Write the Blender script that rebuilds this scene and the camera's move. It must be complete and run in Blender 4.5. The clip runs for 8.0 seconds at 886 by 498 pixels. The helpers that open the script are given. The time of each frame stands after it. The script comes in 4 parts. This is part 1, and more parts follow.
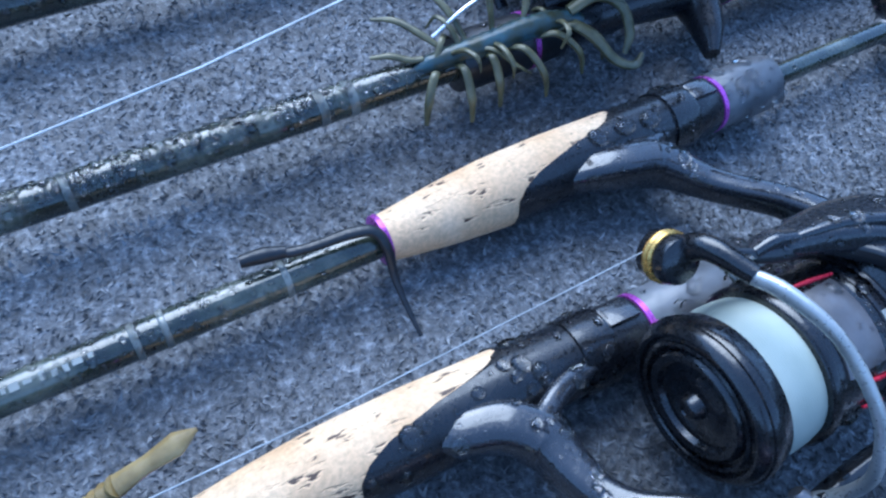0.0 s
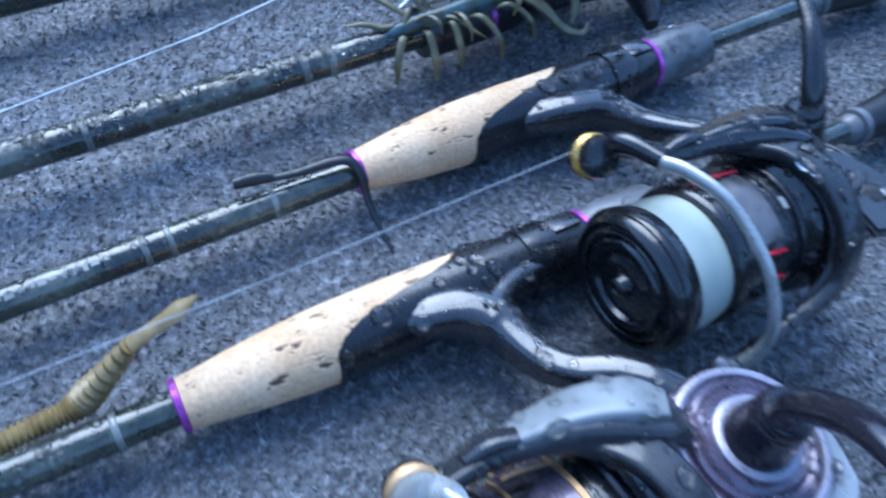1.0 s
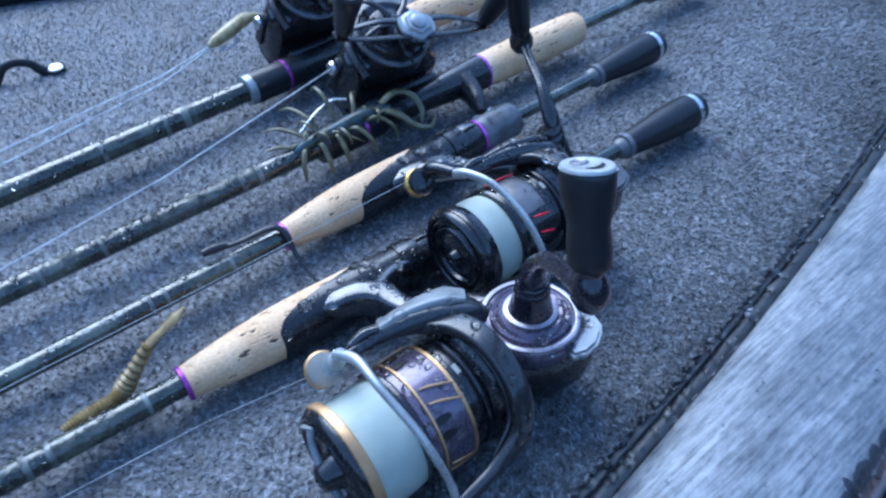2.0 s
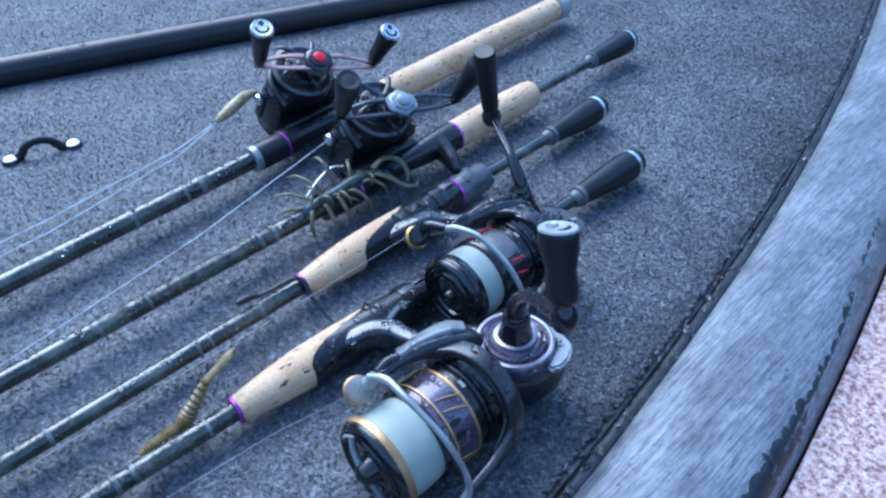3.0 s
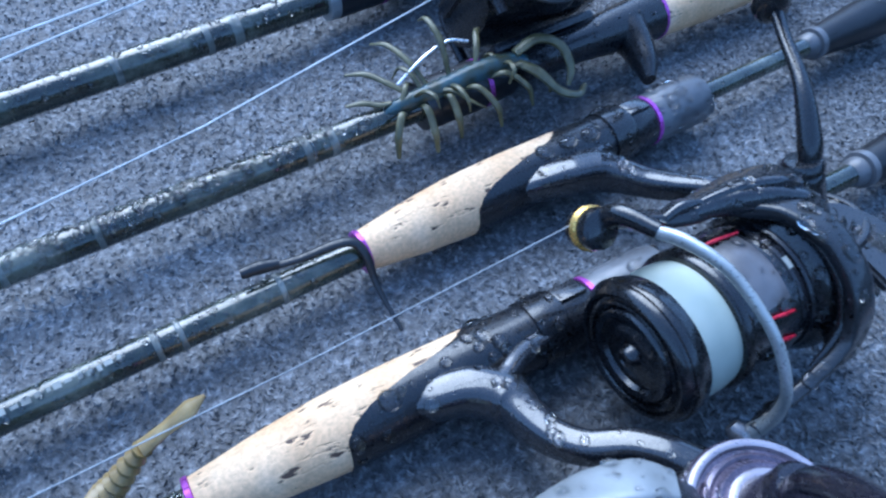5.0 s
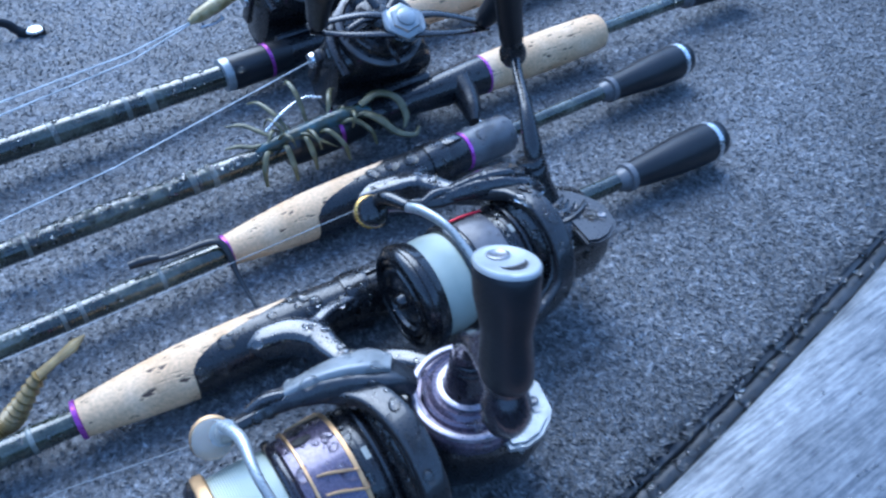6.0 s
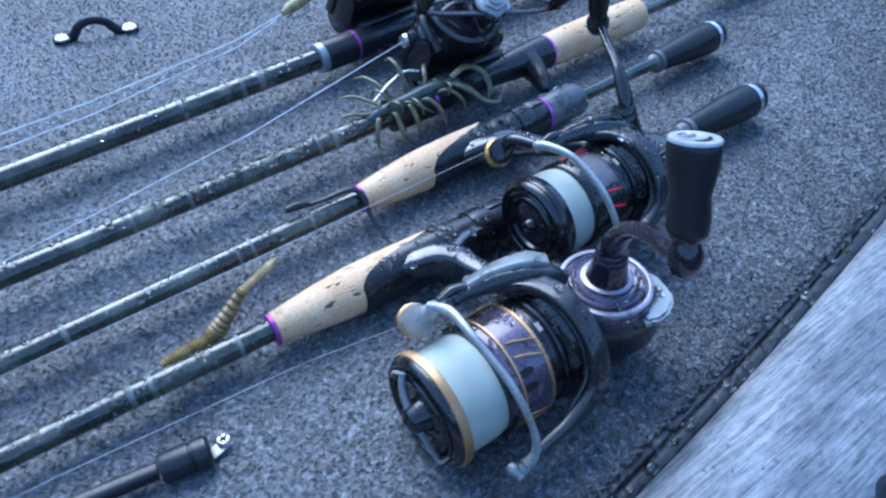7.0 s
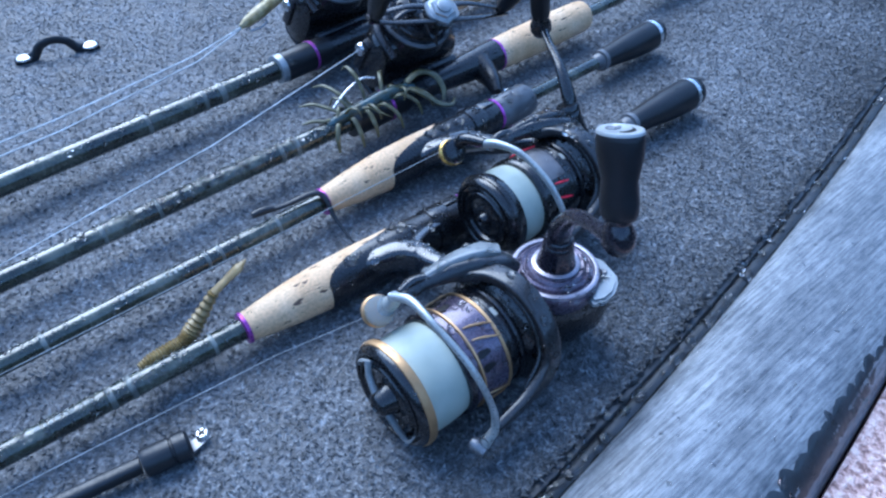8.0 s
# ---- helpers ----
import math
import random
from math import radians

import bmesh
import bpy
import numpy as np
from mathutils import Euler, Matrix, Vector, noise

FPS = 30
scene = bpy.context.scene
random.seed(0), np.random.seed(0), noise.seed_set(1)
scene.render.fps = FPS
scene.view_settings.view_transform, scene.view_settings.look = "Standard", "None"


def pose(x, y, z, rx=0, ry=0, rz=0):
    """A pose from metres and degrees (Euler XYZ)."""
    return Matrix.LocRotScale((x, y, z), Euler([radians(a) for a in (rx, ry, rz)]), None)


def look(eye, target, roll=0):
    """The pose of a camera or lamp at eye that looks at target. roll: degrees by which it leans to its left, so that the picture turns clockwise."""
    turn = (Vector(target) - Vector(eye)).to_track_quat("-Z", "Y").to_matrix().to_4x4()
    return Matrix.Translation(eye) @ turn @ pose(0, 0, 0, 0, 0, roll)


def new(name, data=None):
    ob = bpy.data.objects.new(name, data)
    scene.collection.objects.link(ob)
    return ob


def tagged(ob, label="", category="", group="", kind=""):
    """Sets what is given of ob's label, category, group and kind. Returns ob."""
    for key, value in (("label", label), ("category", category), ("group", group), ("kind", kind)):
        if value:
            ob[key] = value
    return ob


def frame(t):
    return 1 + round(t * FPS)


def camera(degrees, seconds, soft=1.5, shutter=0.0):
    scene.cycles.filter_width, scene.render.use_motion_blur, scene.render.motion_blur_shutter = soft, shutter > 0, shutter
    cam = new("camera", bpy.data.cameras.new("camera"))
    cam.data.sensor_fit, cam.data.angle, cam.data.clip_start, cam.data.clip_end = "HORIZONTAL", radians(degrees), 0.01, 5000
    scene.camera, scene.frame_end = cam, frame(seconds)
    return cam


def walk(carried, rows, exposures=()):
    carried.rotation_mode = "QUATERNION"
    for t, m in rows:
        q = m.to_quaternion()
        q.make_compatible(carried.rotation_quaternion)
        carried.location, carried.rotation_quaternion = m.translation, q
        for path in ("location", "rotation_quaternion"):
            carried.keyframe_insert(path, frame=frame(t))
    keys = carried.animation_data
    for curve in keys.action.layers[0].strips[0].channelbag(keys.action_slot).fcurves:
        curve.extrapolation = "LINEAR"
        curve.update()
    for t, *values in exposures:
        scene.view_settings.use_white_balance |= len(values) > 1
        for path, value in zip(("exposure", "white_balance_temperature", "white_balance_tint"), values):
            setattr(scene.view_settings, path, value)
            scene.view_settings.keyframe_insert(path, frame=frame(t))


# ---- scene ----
cam = camera(62.0, 8.0, soft=2.3, shutter=0.4)
PATH = [
    (0, (-0.066, -0.105, 0.202), (0.659, 0.709, -1.475), 14.5),
    (0.5, (-0.074, -0.11, 0.204), (0.645, 0.698, -1.478), 14.7),
    (1, (-0.082, -0.155, 0.208), (0.681, 0.76, -1.399), 11.3),
    (1.5, (-0.082, -0.229, 0.246), (0.704, 0.865, -1.232), 2.8),
    (1.7, (-0.091, -0.254, 0.25), (0.753, 0.887, -1.159), 0.4),
    (2.8, (-0.177, -0.312, 0.309), (0.899, 0.837, -0.925), -2.3),
    (3, (-0.171, -0.312, 0.315), (0.897, 0.824, -0.938), -1.4),
    (3.5, (-0.136, -0.266, 0.281), (0.844, 0.86, -1.05), 1.5),
    (4, (-0.084, -0.156, 0.216), (0.75, 0.887, -1.273), 5.7),
    (4.2, (-0.072, -0.14, 0.211), (0.66, 0.867, -1.354), 5.0),
    (5.3, (-0.071, -0.169, 0.227), (0.675, 0.894, -1.294), 3.7),
    (5.5, (-0.065, -0.202, 0.243), (0.706, 0.906, -1.233), 2.7),
    (6, (-0.058, -0.262, 0.253), (0.764, 0.926, -1.131), 0.9),
    (6.5, (-0.088, -0.279, 0.256), (0.784, 0.906, -1.098), 1.3),
    (7, (-0.154, -0.278, 0.266), (0.738, 0.888, -1.092), 0.6),
    (7.5, (-0.163, -0.288, 0.277), (0.762, 0.856, -1.077), -0.1),
    (8, (-0.161, -0.296, 0.277), (0.796, 0.827, -1.073), 0.0),
]
walk(cam, [(t, look(eye, target, roll)) for t, eye, target, roll in PATH], [(0.0, 1.86, 5000, 5.5), (1.0, 1.92, 4990, 5.5), (1.5, 1.86, 5010, 5.5), (3.0, 1.80, 5010, 5.5), (4.0, 1.82, 5010, 5.5), (5.5, 1.96, 4980, 5.5), (6.5, 1.87, 5010, 5.5), (8.0, 1.85, 5010, 5.5)])

# ---- light ----
world = bpy.data.worlds.new("overcast_sky")
scene.world = world
world.use_nodes = True
wn = world.node_tree.nodes
sky = wn.new("ShaderNodeTexSky")
sky.sky_type = "NISHITA"
sky.sun_disc = False
sky.sun_elevation = radians(48)
sky.sun_rotation = radians(8)
sky.air_density, sky.dust_density, sky.ozone_density = 1.0, 0.8, 1.2
world.node_tree.links.new(sky.outputs[0], wn["Background"].inputs[0])
wn["Background"].inputs[1].default_value = 0.12
sun_data = bpy.data.lights.new("sun", "SUN")
sun_data.energy, sun_data.angle, sun_data.color = 0.9, radians(50), (1.0, 0.97, 0.92)
sun = new("sun", sun_data)
sun.matrix_world = look((0.6, 4.25, 5.4), (0, 0, 0))

# ---- plan: 1 unit of the plan is 9 cm ----
S = 0.09


def V(*p):
    return Vector(p)


def axes(o, x, up):
    """Frame at o (plan units): local x along x, local z near up."""
    x = Vector(x).normalized()
    y = Vector(up).cross(x).normalized()
    z = x.cross(y)
    return Matrix.Translation(o) @ Matrix((x, y, z)).transposed().to_4x4()


# ---- materials ----
def material(name, color, rough=0.5, metal=0.0, coat=0.0):
    m = bpy.data.materials.new(name)
    m.use_nodes = True
    b = m.node_tree.nodes["Principled BSDF"]
    b.inputs["Base Color"].default_value = (*color, 1)
    b.inputs["Roughness"].default_value = rough
    b.inputs["Metallic"].default_value = metal
    b.inputs["Coat Weight"].default_value = coat
    b.inputs["Coat Roughness"].default_value = 0.08
    return m, m.node_tree, b


def coords(nt, scale=(1, 1, 1)):
    tc, mp = nt.nodes.new("ShaderNodeTexCoord"), nt.nodes.new("ShaderNodeMapping")
    mp.inputs["Scale"].default_value = scale
    nt.links.new(tc.outputs["Object"], mp.inputs["Vector"])
    return mp.outputs[0]


def noise_at(nt, vec, scale, detail=3.0, rough=0.5):
    n = nt.nodes.new("ShaderNodeTexNoise")
    n.inputs["Scale"].default_value, n.inputs["Detail"].default_value, n.inputs["Roughness"].default_value = scale, detail, rough
    nt.links.new(vec, n.inputs["Vector"])
    return n.outputs["Fac"]


def ramp(nt, fac, stops):
    r = nt.nodes.new("ShaderNodeValToRGB")
    while len(r.color_ramp.elements) < len(stops):
        r.color_ramp.elements.new(0.5)
    for e, (p, c) in zip(r.color_ramp.elements, stops):
        e.position = p
        e.color = (*c, 1) if len(c) == 3 else (c[0], c[0], c[0], 1)
    nt.links.new(fac, r.inputs[0])
    return r.outputs[0]


def mixed(nt, fac, a, b, mode="MIX"):
    m = nt.nodes.new("ShaderNodeMix")
    m.data_type, m.blend_type = "RGBA", mode
    for sock, v in ((m.inputs[0], fac), (m.inputs[6], a), (m.inputs[7], b)):
        if isinstance(v, float):
            sock.default_value = v
        elif isinstance(v, tuple):
            sock.default_value = (*v, 1)
        else:
            nt.links.new(v, sock)
    return m.outputs[2]


def bump(nt, b, fac, strength, dist):
    n = nt.nodes.new("ShaderNodeBump")
    n.inputs["Strength"].default_value, n.inputs["Distance"].default_value = strength, dist
    nt.links.new(fac, n.inputs["Height"])
    nt.links.new(n.outputs[0], b.inputs["Normal"])


def worn(name, color, rough=0.4, metal=0.0, coat=0.0, vary=0.35, grain=900.0, relief=0.0002):
    """A plain surface with stains, fine grain and uneven gloss."""
    m, nt, b = material(name, color, rough, metal, coat)
    vec = coords(nt)
    big = noise_at(nt, vec, 60, 4)
    fine = noise_at(nt, vec, grain, 2)
    dark = tuple(c * (1 - vary) for c in color)
    light = tuple(min(1, c * (1 + vary)) for c in color)
    nt.links.new(ramp(nt, big, [(0.3, dark), (0.7, light)]), b.inputs["Base Color"])
    nt.links.new(ramp(nt, fine, [(0.3, (max(0.03, rough - 0.12),)), (0.7, (min(1, rough + 0.15),))]), b.inputs["Roughness"])
    bump(nt, b, fine, 0.25, relief)
    return m


def carpet_material():
    m, nt, b = material("deck_carpet", (0.06, 0.062, 0.066), 0.75)
    vec = coords(nt)
    fibre = noise_at(nt, vec, 420, 5, 0.7)
    clump = noise_at(nt, vec, 210, 4, 0.65)
    wet = noise_at(nt, vec, 48, 4, 0.6)
    stain = noise_at(nt, vec, 9, 4, 0.6)
    c1 = ramp(nt, fibre, [(0.30, (0.07, 0.074, 0.08)), (0.52, (0.134, 0.14, 0.15)), (0.74, (0.27, 0.28, 0.29))])
    c2 = ramp(nt, clump, [(0.34, (0.6,)), (0.5, (0.9,)), (0.66, (1.4,))])
    c3 = ramp(nt, stain, [(0.35, (0.8,)), (0.65, (1.2,))])
    c4 = ramp(nt, wet, [(0.36, (0.72,)), (0.64, (1.25,))])
    c = mixed(nt, 1.0, mixed(nt, 1.0, mixed(nt, 1.0, c1, c2, "MULTIPLY"), c3, "MULTIPLY"), c4, "MULTIPLY")
    nt.links.new(c, b.inputs["Base Color"])
    nt.links.new(ramp(nt, wet, [(0.35, (0.42,)), (0.65, (0.8,))]), b.inputs["Roughness"])
    bump(nt, b, mixed(nt, 0.6, fibre, clump), 0.8, 0.0018)
    return m


def cork_material():
    m, nt, b = material("cork", (0.62, 0.43, 0.28), 0.62)
    vec = coords(nt)
    long = coords(nt, (0.8, 2.8, 2.8))
    pits = noise_at(nt, long, 150, 3, 0.55)
    grain = noise_at(nt, vec, 700, 4, 0.6)
    tone = noise_at(nt, vec, 45, 3)
    base = ramp(nt, tone, [(0.3, (0.68, 0.43, 0.225)), (0.55, (0.79, 0.54, 0.31)), (0.75, (0.85, 0.63, 0.41))])
    g = ramp(nt, grain, [(0.35, (0.82,)), (0.65, (1.08,))])
    c = mixed(nt, 1.0, base, g, "MULTIPLY")
    pit = ramp(nt, pits, [(0.635, (0.0,)), (0.665, (1.0,))])
    nt.links.new(mixed(nt, pit, c, (0.09, 0.055, 0.035)), b.inputs["Base Color"])
    h = ramp(nt, pits, [(0.57, (1.0,)), (0.66, (0.0,))])
    bump(nt, b, h, 0.5, 0.0006)
    return m


def blank_material():
    m, nt, b = material("wet_blank", (0.05, 0.058, 0.042), 0.28, 0.0, 0.9)
    vec = coords(nt)
    big = noise_at(nt, vec, 55, 4)
    fine = noise_at(nt, vec, 480, 3)
    nt.links.new(ramp(nt, big, [(0.36, (0.012, 0.015, 0.010)), (0.52, (0.035, 0.042, 0.028)), (0.68, (0.115, 0.122, 0.092))]), b.inputs["Base Color"])
    nt.links.new(ramp(nt, fine, [(0.4, (0.1,)), (0.62, (0.36,))]), b.inputs["Roughness"])
    bump(nt, b, fine, 0.35, 0.0005)
    return m


def gunwale_material():
    m, nt, b = material("brushed_gunwale", (0.42, 0.47, 0.52), 0.45, 0.1)
    streak = noise_at(nt, coords(nt, (0.35, 22, 22)), 36, 6, 0.72)
    dash = noise_at(nt, coords(nt, (0.9, 7, 7)), 90, 5, 0.75)
    spot = noise_at(nt, coords(nt, (0.8, 1, 1)), 170, 5, 0.7)
    cloud = noise_at(nt, coords(nt, (0.6, 1, 1)), 34, 5, 0.65)
    c = mixed(nt, 0.45, ramp(nt, streak, [(0.43, (0.05, 0.06, 0.08)), (0.57, (0.34, 0.355, 0.37))]),
              ramp(nt, spot, [(0.36, (0.10, 0.112, 0.13)), (0.64, (0.30, 0.318, 0.33))]))
    c = mixed(nt, 0.35, c, ramp(nt, dash, [(0.42, (0.06, 0.07, 0.09)), (0.58, (0.34, 0.355, 0.365))]))
    c = mixed(nt, 1.0, c, ramp(nt, cloud, [(0.36, (0.68,)), (0.62, (1.15,))]), "MULTIPLY")
    nt.links.new(c, b.inputs["Base Color"])
    nt.links.new(ramp(nt, cloud, [(0.35, (0.32,)), (0.65, (0.5,))]), b.inputs["Roughness"])
    bump(nt, b, spot, 0.25, 0.0008)
    return m


def speckled_material():
    m, nt, b = material("pink_gravel", (0.6, 0.42, 0.38), 0.8)
    vec = coords(nt)
    a = noise_at(nt, vec, 260, 4, 0.7)
    nt.links.new(ramp(nt, a, [(0.38, (0.22, 0.13, 0.115)), (0.5, (0.60, 0.40, 0.36)), (0.62, (0.82, 0.66, 0.61))]), b.inputs["Base Color"])
    bump(nt, b, a, 0.6, 0.01)
    return m


def line_material():
    m, nt, b = material("spooled_line", (0.55, 0.68, 0.66), 0.45)
    w = nt.nodes.new("ShaderNodeTexWave")
    w.bands_direction = "X"
    w.inputs["Scale"].default_value, w.inputs["Distortion"].default_value = 420, 1.2
    nt.links.new(coords(nt), w.inputs["Vector"])
    tone = noise_at(nt, coords(nt), 70, 3)
    nt.links.new(ramp(nt, tone, [(0.3, (0.38, 0.425, 0.36)), (0.7, (0.49, 0.53, 0.455))]), b.inputs["Base Color"])
    bump(nt, b, w.outputs["Fac"], 0.3, 0.0002)
    return m


def water_material():
    m, nt, b = material("water", (1, 1, 1), 0.02)
    b.inputs["Transmission Weight"].default_value = 1.0
    b.inputs["IOR"].default_value = 1.33
    return m


def soft_bait_material(name, a, c, rough=0.3):
    m, nt, b = material(name, a, rough)
    n = noise_at(nt, coords(nt), 160, 4)
    nt.links.new(ramp(nt, n, [(0.35, a), (0.65, c)]), b.inputs["Base Color"])
    b.inputs["Subsurface Weight"].default_value = 0.15
    b.inputs["Subsurface Radius"].default_value = (0.004, 0.003, 0.001)
    bump(nt, b, n, 0.3, 0.0004)
    return m


CARPET, CORK, BLANK, GUNWALE, GRAVEL = carpet_material(), cork_material(), blank_material(), gunwale_material(), speckled_material()
LINE, WATER = line_material(), water_material()
BLACK = worn("wet_black_plastic", (0.008, 0.0085, 0.0105), 0.26, 0.0, 0.5, relief=0.00004)
GRAPHITE = worn("graphite_body", (0.016, 0.017, 0.021), 0.3, 0.2, 0.3, relief=0.00006)
SHORE = worn("wet_shore", (0.05, 0.055, 0.06), 0.5, vary=0.5, grain=60)
# for the unseen ring that darkens reflections near the horizon
DARKRING = worn("unseen_dark_ring", (0.03, 0.038, 0.032), 0.9, vary=0.6, grain=3)
# dark colour stands in for the reflection in the wet gunwale rim
RIMREFLECT = worn("dark_rim_reflection", (0.020, 0.024, 0.030), 0.4, 0.0, 0.2, vary=0.6, grain=300, relief=0.0006)
SEAL = worn("dull_black_seal", (0.022, 0.024, 0.027), 0.45, 0.0, 0.1, vary=0.6, grain=400, relief=0.0002)
SEAT = worn("satin_black_seat", (0.010, 0.0115, 0.015), 0.3, 0.0, 0.3, relief=0.00004)
STRIP = worn("glossy_dark_strip", (0.026, 0.028, 0.032), 0.4, 0.0, 0.1, vary=0.5, grain=400, relief=0.0001)
RUBBER = worn("black_rubber", (0.010, 0.012, 0.016), 0.42, 0.0, 0.15)
EVA = worn("black_foam", (0.008, 0.0092, 0.0125), 0.4, 0.0, 0.0, grain=1500)
NUTGREY = worn("grey_barrel", (0.115, 0.12, 0.13), 0.4, 0.0, 0.2, vary=0.4, grain=500)
PURPLE = worn("purple_anodised", (0.42, 0.085, 0.45), 0.3, 0.5)
PLUM = worn("plum_metal", (0.115, 0.095, 0.135), 0.26, 0.45, 0.4)
PLUMDARK = worn("dark_plum_handle", (0.016, 0.0145, 0.022), 0.24, 0.2, 0.5, relief=0.00004)
MOULD = worn("satin_black_moulding", (0.018, 0.020, 0.025), 0.25, 0.0, 0.7, relief=0.00005)
PLUMRING = worn("lilac_metal", (0.34, 0.315, 0.36), 0.34, 0.6, 0.3)
GOLD = worn("gold_ring", (0.50, 0.32, 0.16), 0.45, 0.7)
BRASS = worn("brass_roller", (0.75, 0.47, 0.13), 0.3, 0.8)
SILVER = worn("satin_silver", (0.66, 0.68, 0.70), 0.28, 0.85)
PALE = worn("pale_grey_metal", (0.31, 0.33, 0.34), 0.38, 0.35, 0.2)
WRAP = worn("pale_thread_wrap", (0.19, 0.20, 0.18), 0.35, 0.2, 0.4)
RED = worn("red_anodised", (0.62, 0.02, 0.05), 0.3, 0.4)
BRONZE = worn("bronze_handle", (0.36, 0.25, 0.235), 0.4, 0.6)
MONO = worn("clear_line", (0.36, 0.38, 0.39), 0.35)
PALELINE = worn("pale_line", (0.68, 0.70, 0.70), 0.35)
BUTTCAP = worn("pale_butt_cap", (0.42, 0.41, 0.38), 0.55, vary=0.2)
MARK = worn("printed_mark", (0.24, 0.25, 0.23), 0.5)
WORM = soft_bait_material("olive_soft_bait", (0.19, 0.13, 0.045), (0.32, 0.235, 0.10))
CRAW = soft_bait_material("blue_green_soft_bait", (0.04, 0.042, 0.02), (0.055, 0.105, 0.125))
LEG = soft_bait_material("olive_grey_soft_bait", (0.07, 0.07, 0.035), (0.16, 0.15, 0.08))
PEARL = soft_bait_material("pearl_soft_bait", (0.30, 0.23, 0.09), (0.55, 0.46, 0.26))


# ---- builders: all shapes in plan units ----
def lathe(M, prof, n=40, bm=None, wobble=0.0):
    """Turned body round local x from (x, r) pairs; ends with r > 0 are capped."""
    bm = bm or bmesh.new()
    rings = []
    for x, r in prof:
        if r < 1e-5:
            rings.append([bm.verts.new(M @ V(x, 0, 0))])
        else:
            rings.append([bm.verts.new(M @ V(x, r * math.cos(a) * (1 + wobble * math.sin(3 * a + 9 * x)), r * math.sin(a)))
                          for a in (2 * math.pi * k / n for k in range(n))])
    for a, b in zip(rings, rings[1:]):
        for k in range(n):
            f = [a[k % len(a)], a[(k + 1) % len(a)], b[(k + 1) % len(b)], b[k % len(b)]]
            f = list(dict.fromkeys(f))
            if len(f) > 2:
                bm.faces.new(f)
    for ring, flip in ((rings[0], False), (rings[-1], True)):
        if len(ring) > 2:
            bm.faces.new(ring if flip else ring[::-1])
    return bm


def smooth_points(pts, steps=8):
    """Catmull-Rom through the points."""
    p = [Vector(q) for q in pts]
    p = [2 * p[0] - p[1]] + p + [2 * p[-1] - p[-2]]
    out = []
    for a, b, c, d in zip(p, p[1:], p[2:], p[3:]):
        for k in range(steps):
            t = k / steps
            out.append(0.5 * (2 * b + (c - a) * t + (2 * a - 5 * b + 4 * c - d) * t * t + (3 * b - a - 3 * c + d) * t ** 3))
    return out + [p[-2]]


def sweep(pts, radii, n=12, bm=None, steps=8, flat=1.0, up=(0, 0, 1), power=2.0):
    """A bar along a smooth path; flat scales its section along the binormal; power > 2 squares it."""
    bm = bm or bmesh.new()
    path = smooth_points(pts, steps) if steps > 1 else [Vector(q) for q in pts]
    if not isinstance(radii, (list, tuple)):
        radii = [radii] * len(pts)
    rr = np.interp(np.linspace(0, len(radii) - 1, len(path)), range(len(radii)), radii)
    rings = []
    for k, p in enumerate(path):
        t = (path[min(k + 1, len(path) - 1)] - path[max(k - 1, 0)]).normalized()
        side = t.cross(Vector(up(p) if callable(up) else up))
        side = side.normalized() if side.length > 1e-4 else t.orthogonal().normalized()
        top = side.cross(t)
        ring = []
        for j in range(n):
            a = 2 * math.pi * (j + 0.5) / n
            c, s = math.cos(a), math.sin(a)
            c, s = math.copysign(abs(c) ** (2 / power), c), math.copysign(abs(s) ** (2 / power), s)
            ring.append(bm.verts.new(p + side * (c * rr[k]) + top * (s * rr[k] * flat)))
        rings.append(ring)
    for a, b in zip(rings, rings[1:]):
        for k in range(n):
            bm.faces.new((a[k], a[(k + 1) % n], b[(k + 1) % n], b[k]))
    bm.faces.new(rings[0][::-1])
    bm.faces.new(rings[-1])
    return bm


def block(M, size, bevel=0.02, bm=None, segments=2):
    new_bm = bmesh.new()
    bmesh.ops.create_cube(new_bm, size=1)
    bmesh.ops.scale(new_bm, vec=size, verts=new_bm.verts)
    if bevel:
        bmesh.ops.bevel(new_bm, geom=new_bm.edges[:], offset=bevel, segments=segments, profile=0.6, affect="EDGES")
    bmesh.ops.transform(new_bm, matrix=M, verts=new_bm.verts)
    return joined(bm, new_bm)


def joined(bm, other):
    if bm is None:
        return other
    me = bpy.data.meshes.new("tmp")
    other.to_mesh(me)
    other.free()
    bm.from_mesh(me)
    bpy.data.meshes.remove(me)
    return bm


def plate(M, outline, thick, bevel=0.0, bm=None):
    """A plate in local xy from an outline, from z = 0 to thick."""
    b = bmesh.new()
    f = b.faces.new([b.verts.new((x, y, 0)) for x, y in outline])
    b.normal_update()
    if f.normal.z > 0:
        f.normal_flip()
    g = bmesh.ops.extrude_face_region(b, geom=[f])
    bmesh.ops.translate(b, vec=(0, 0, thick), verts=[v for v in g["geom"] if isinstance(v, bmesh.types.BMVert)])
    if bevel:
        bmesh.ops.bevel(b, geom=[e for e in b.edges if abs(e.verts[0].co.z - e.verts[1].co.z) < 1e-6 and e.verts[0].co.z > thick / 2], offset=bevel, segments=2, affect="EDGES")
    bmesh.ops.recalc_face_normals(b, faces=b.faces)
    bmesh.ops.transform(b, matrix=M, verts=b.verts)
    return joined(bm, b)


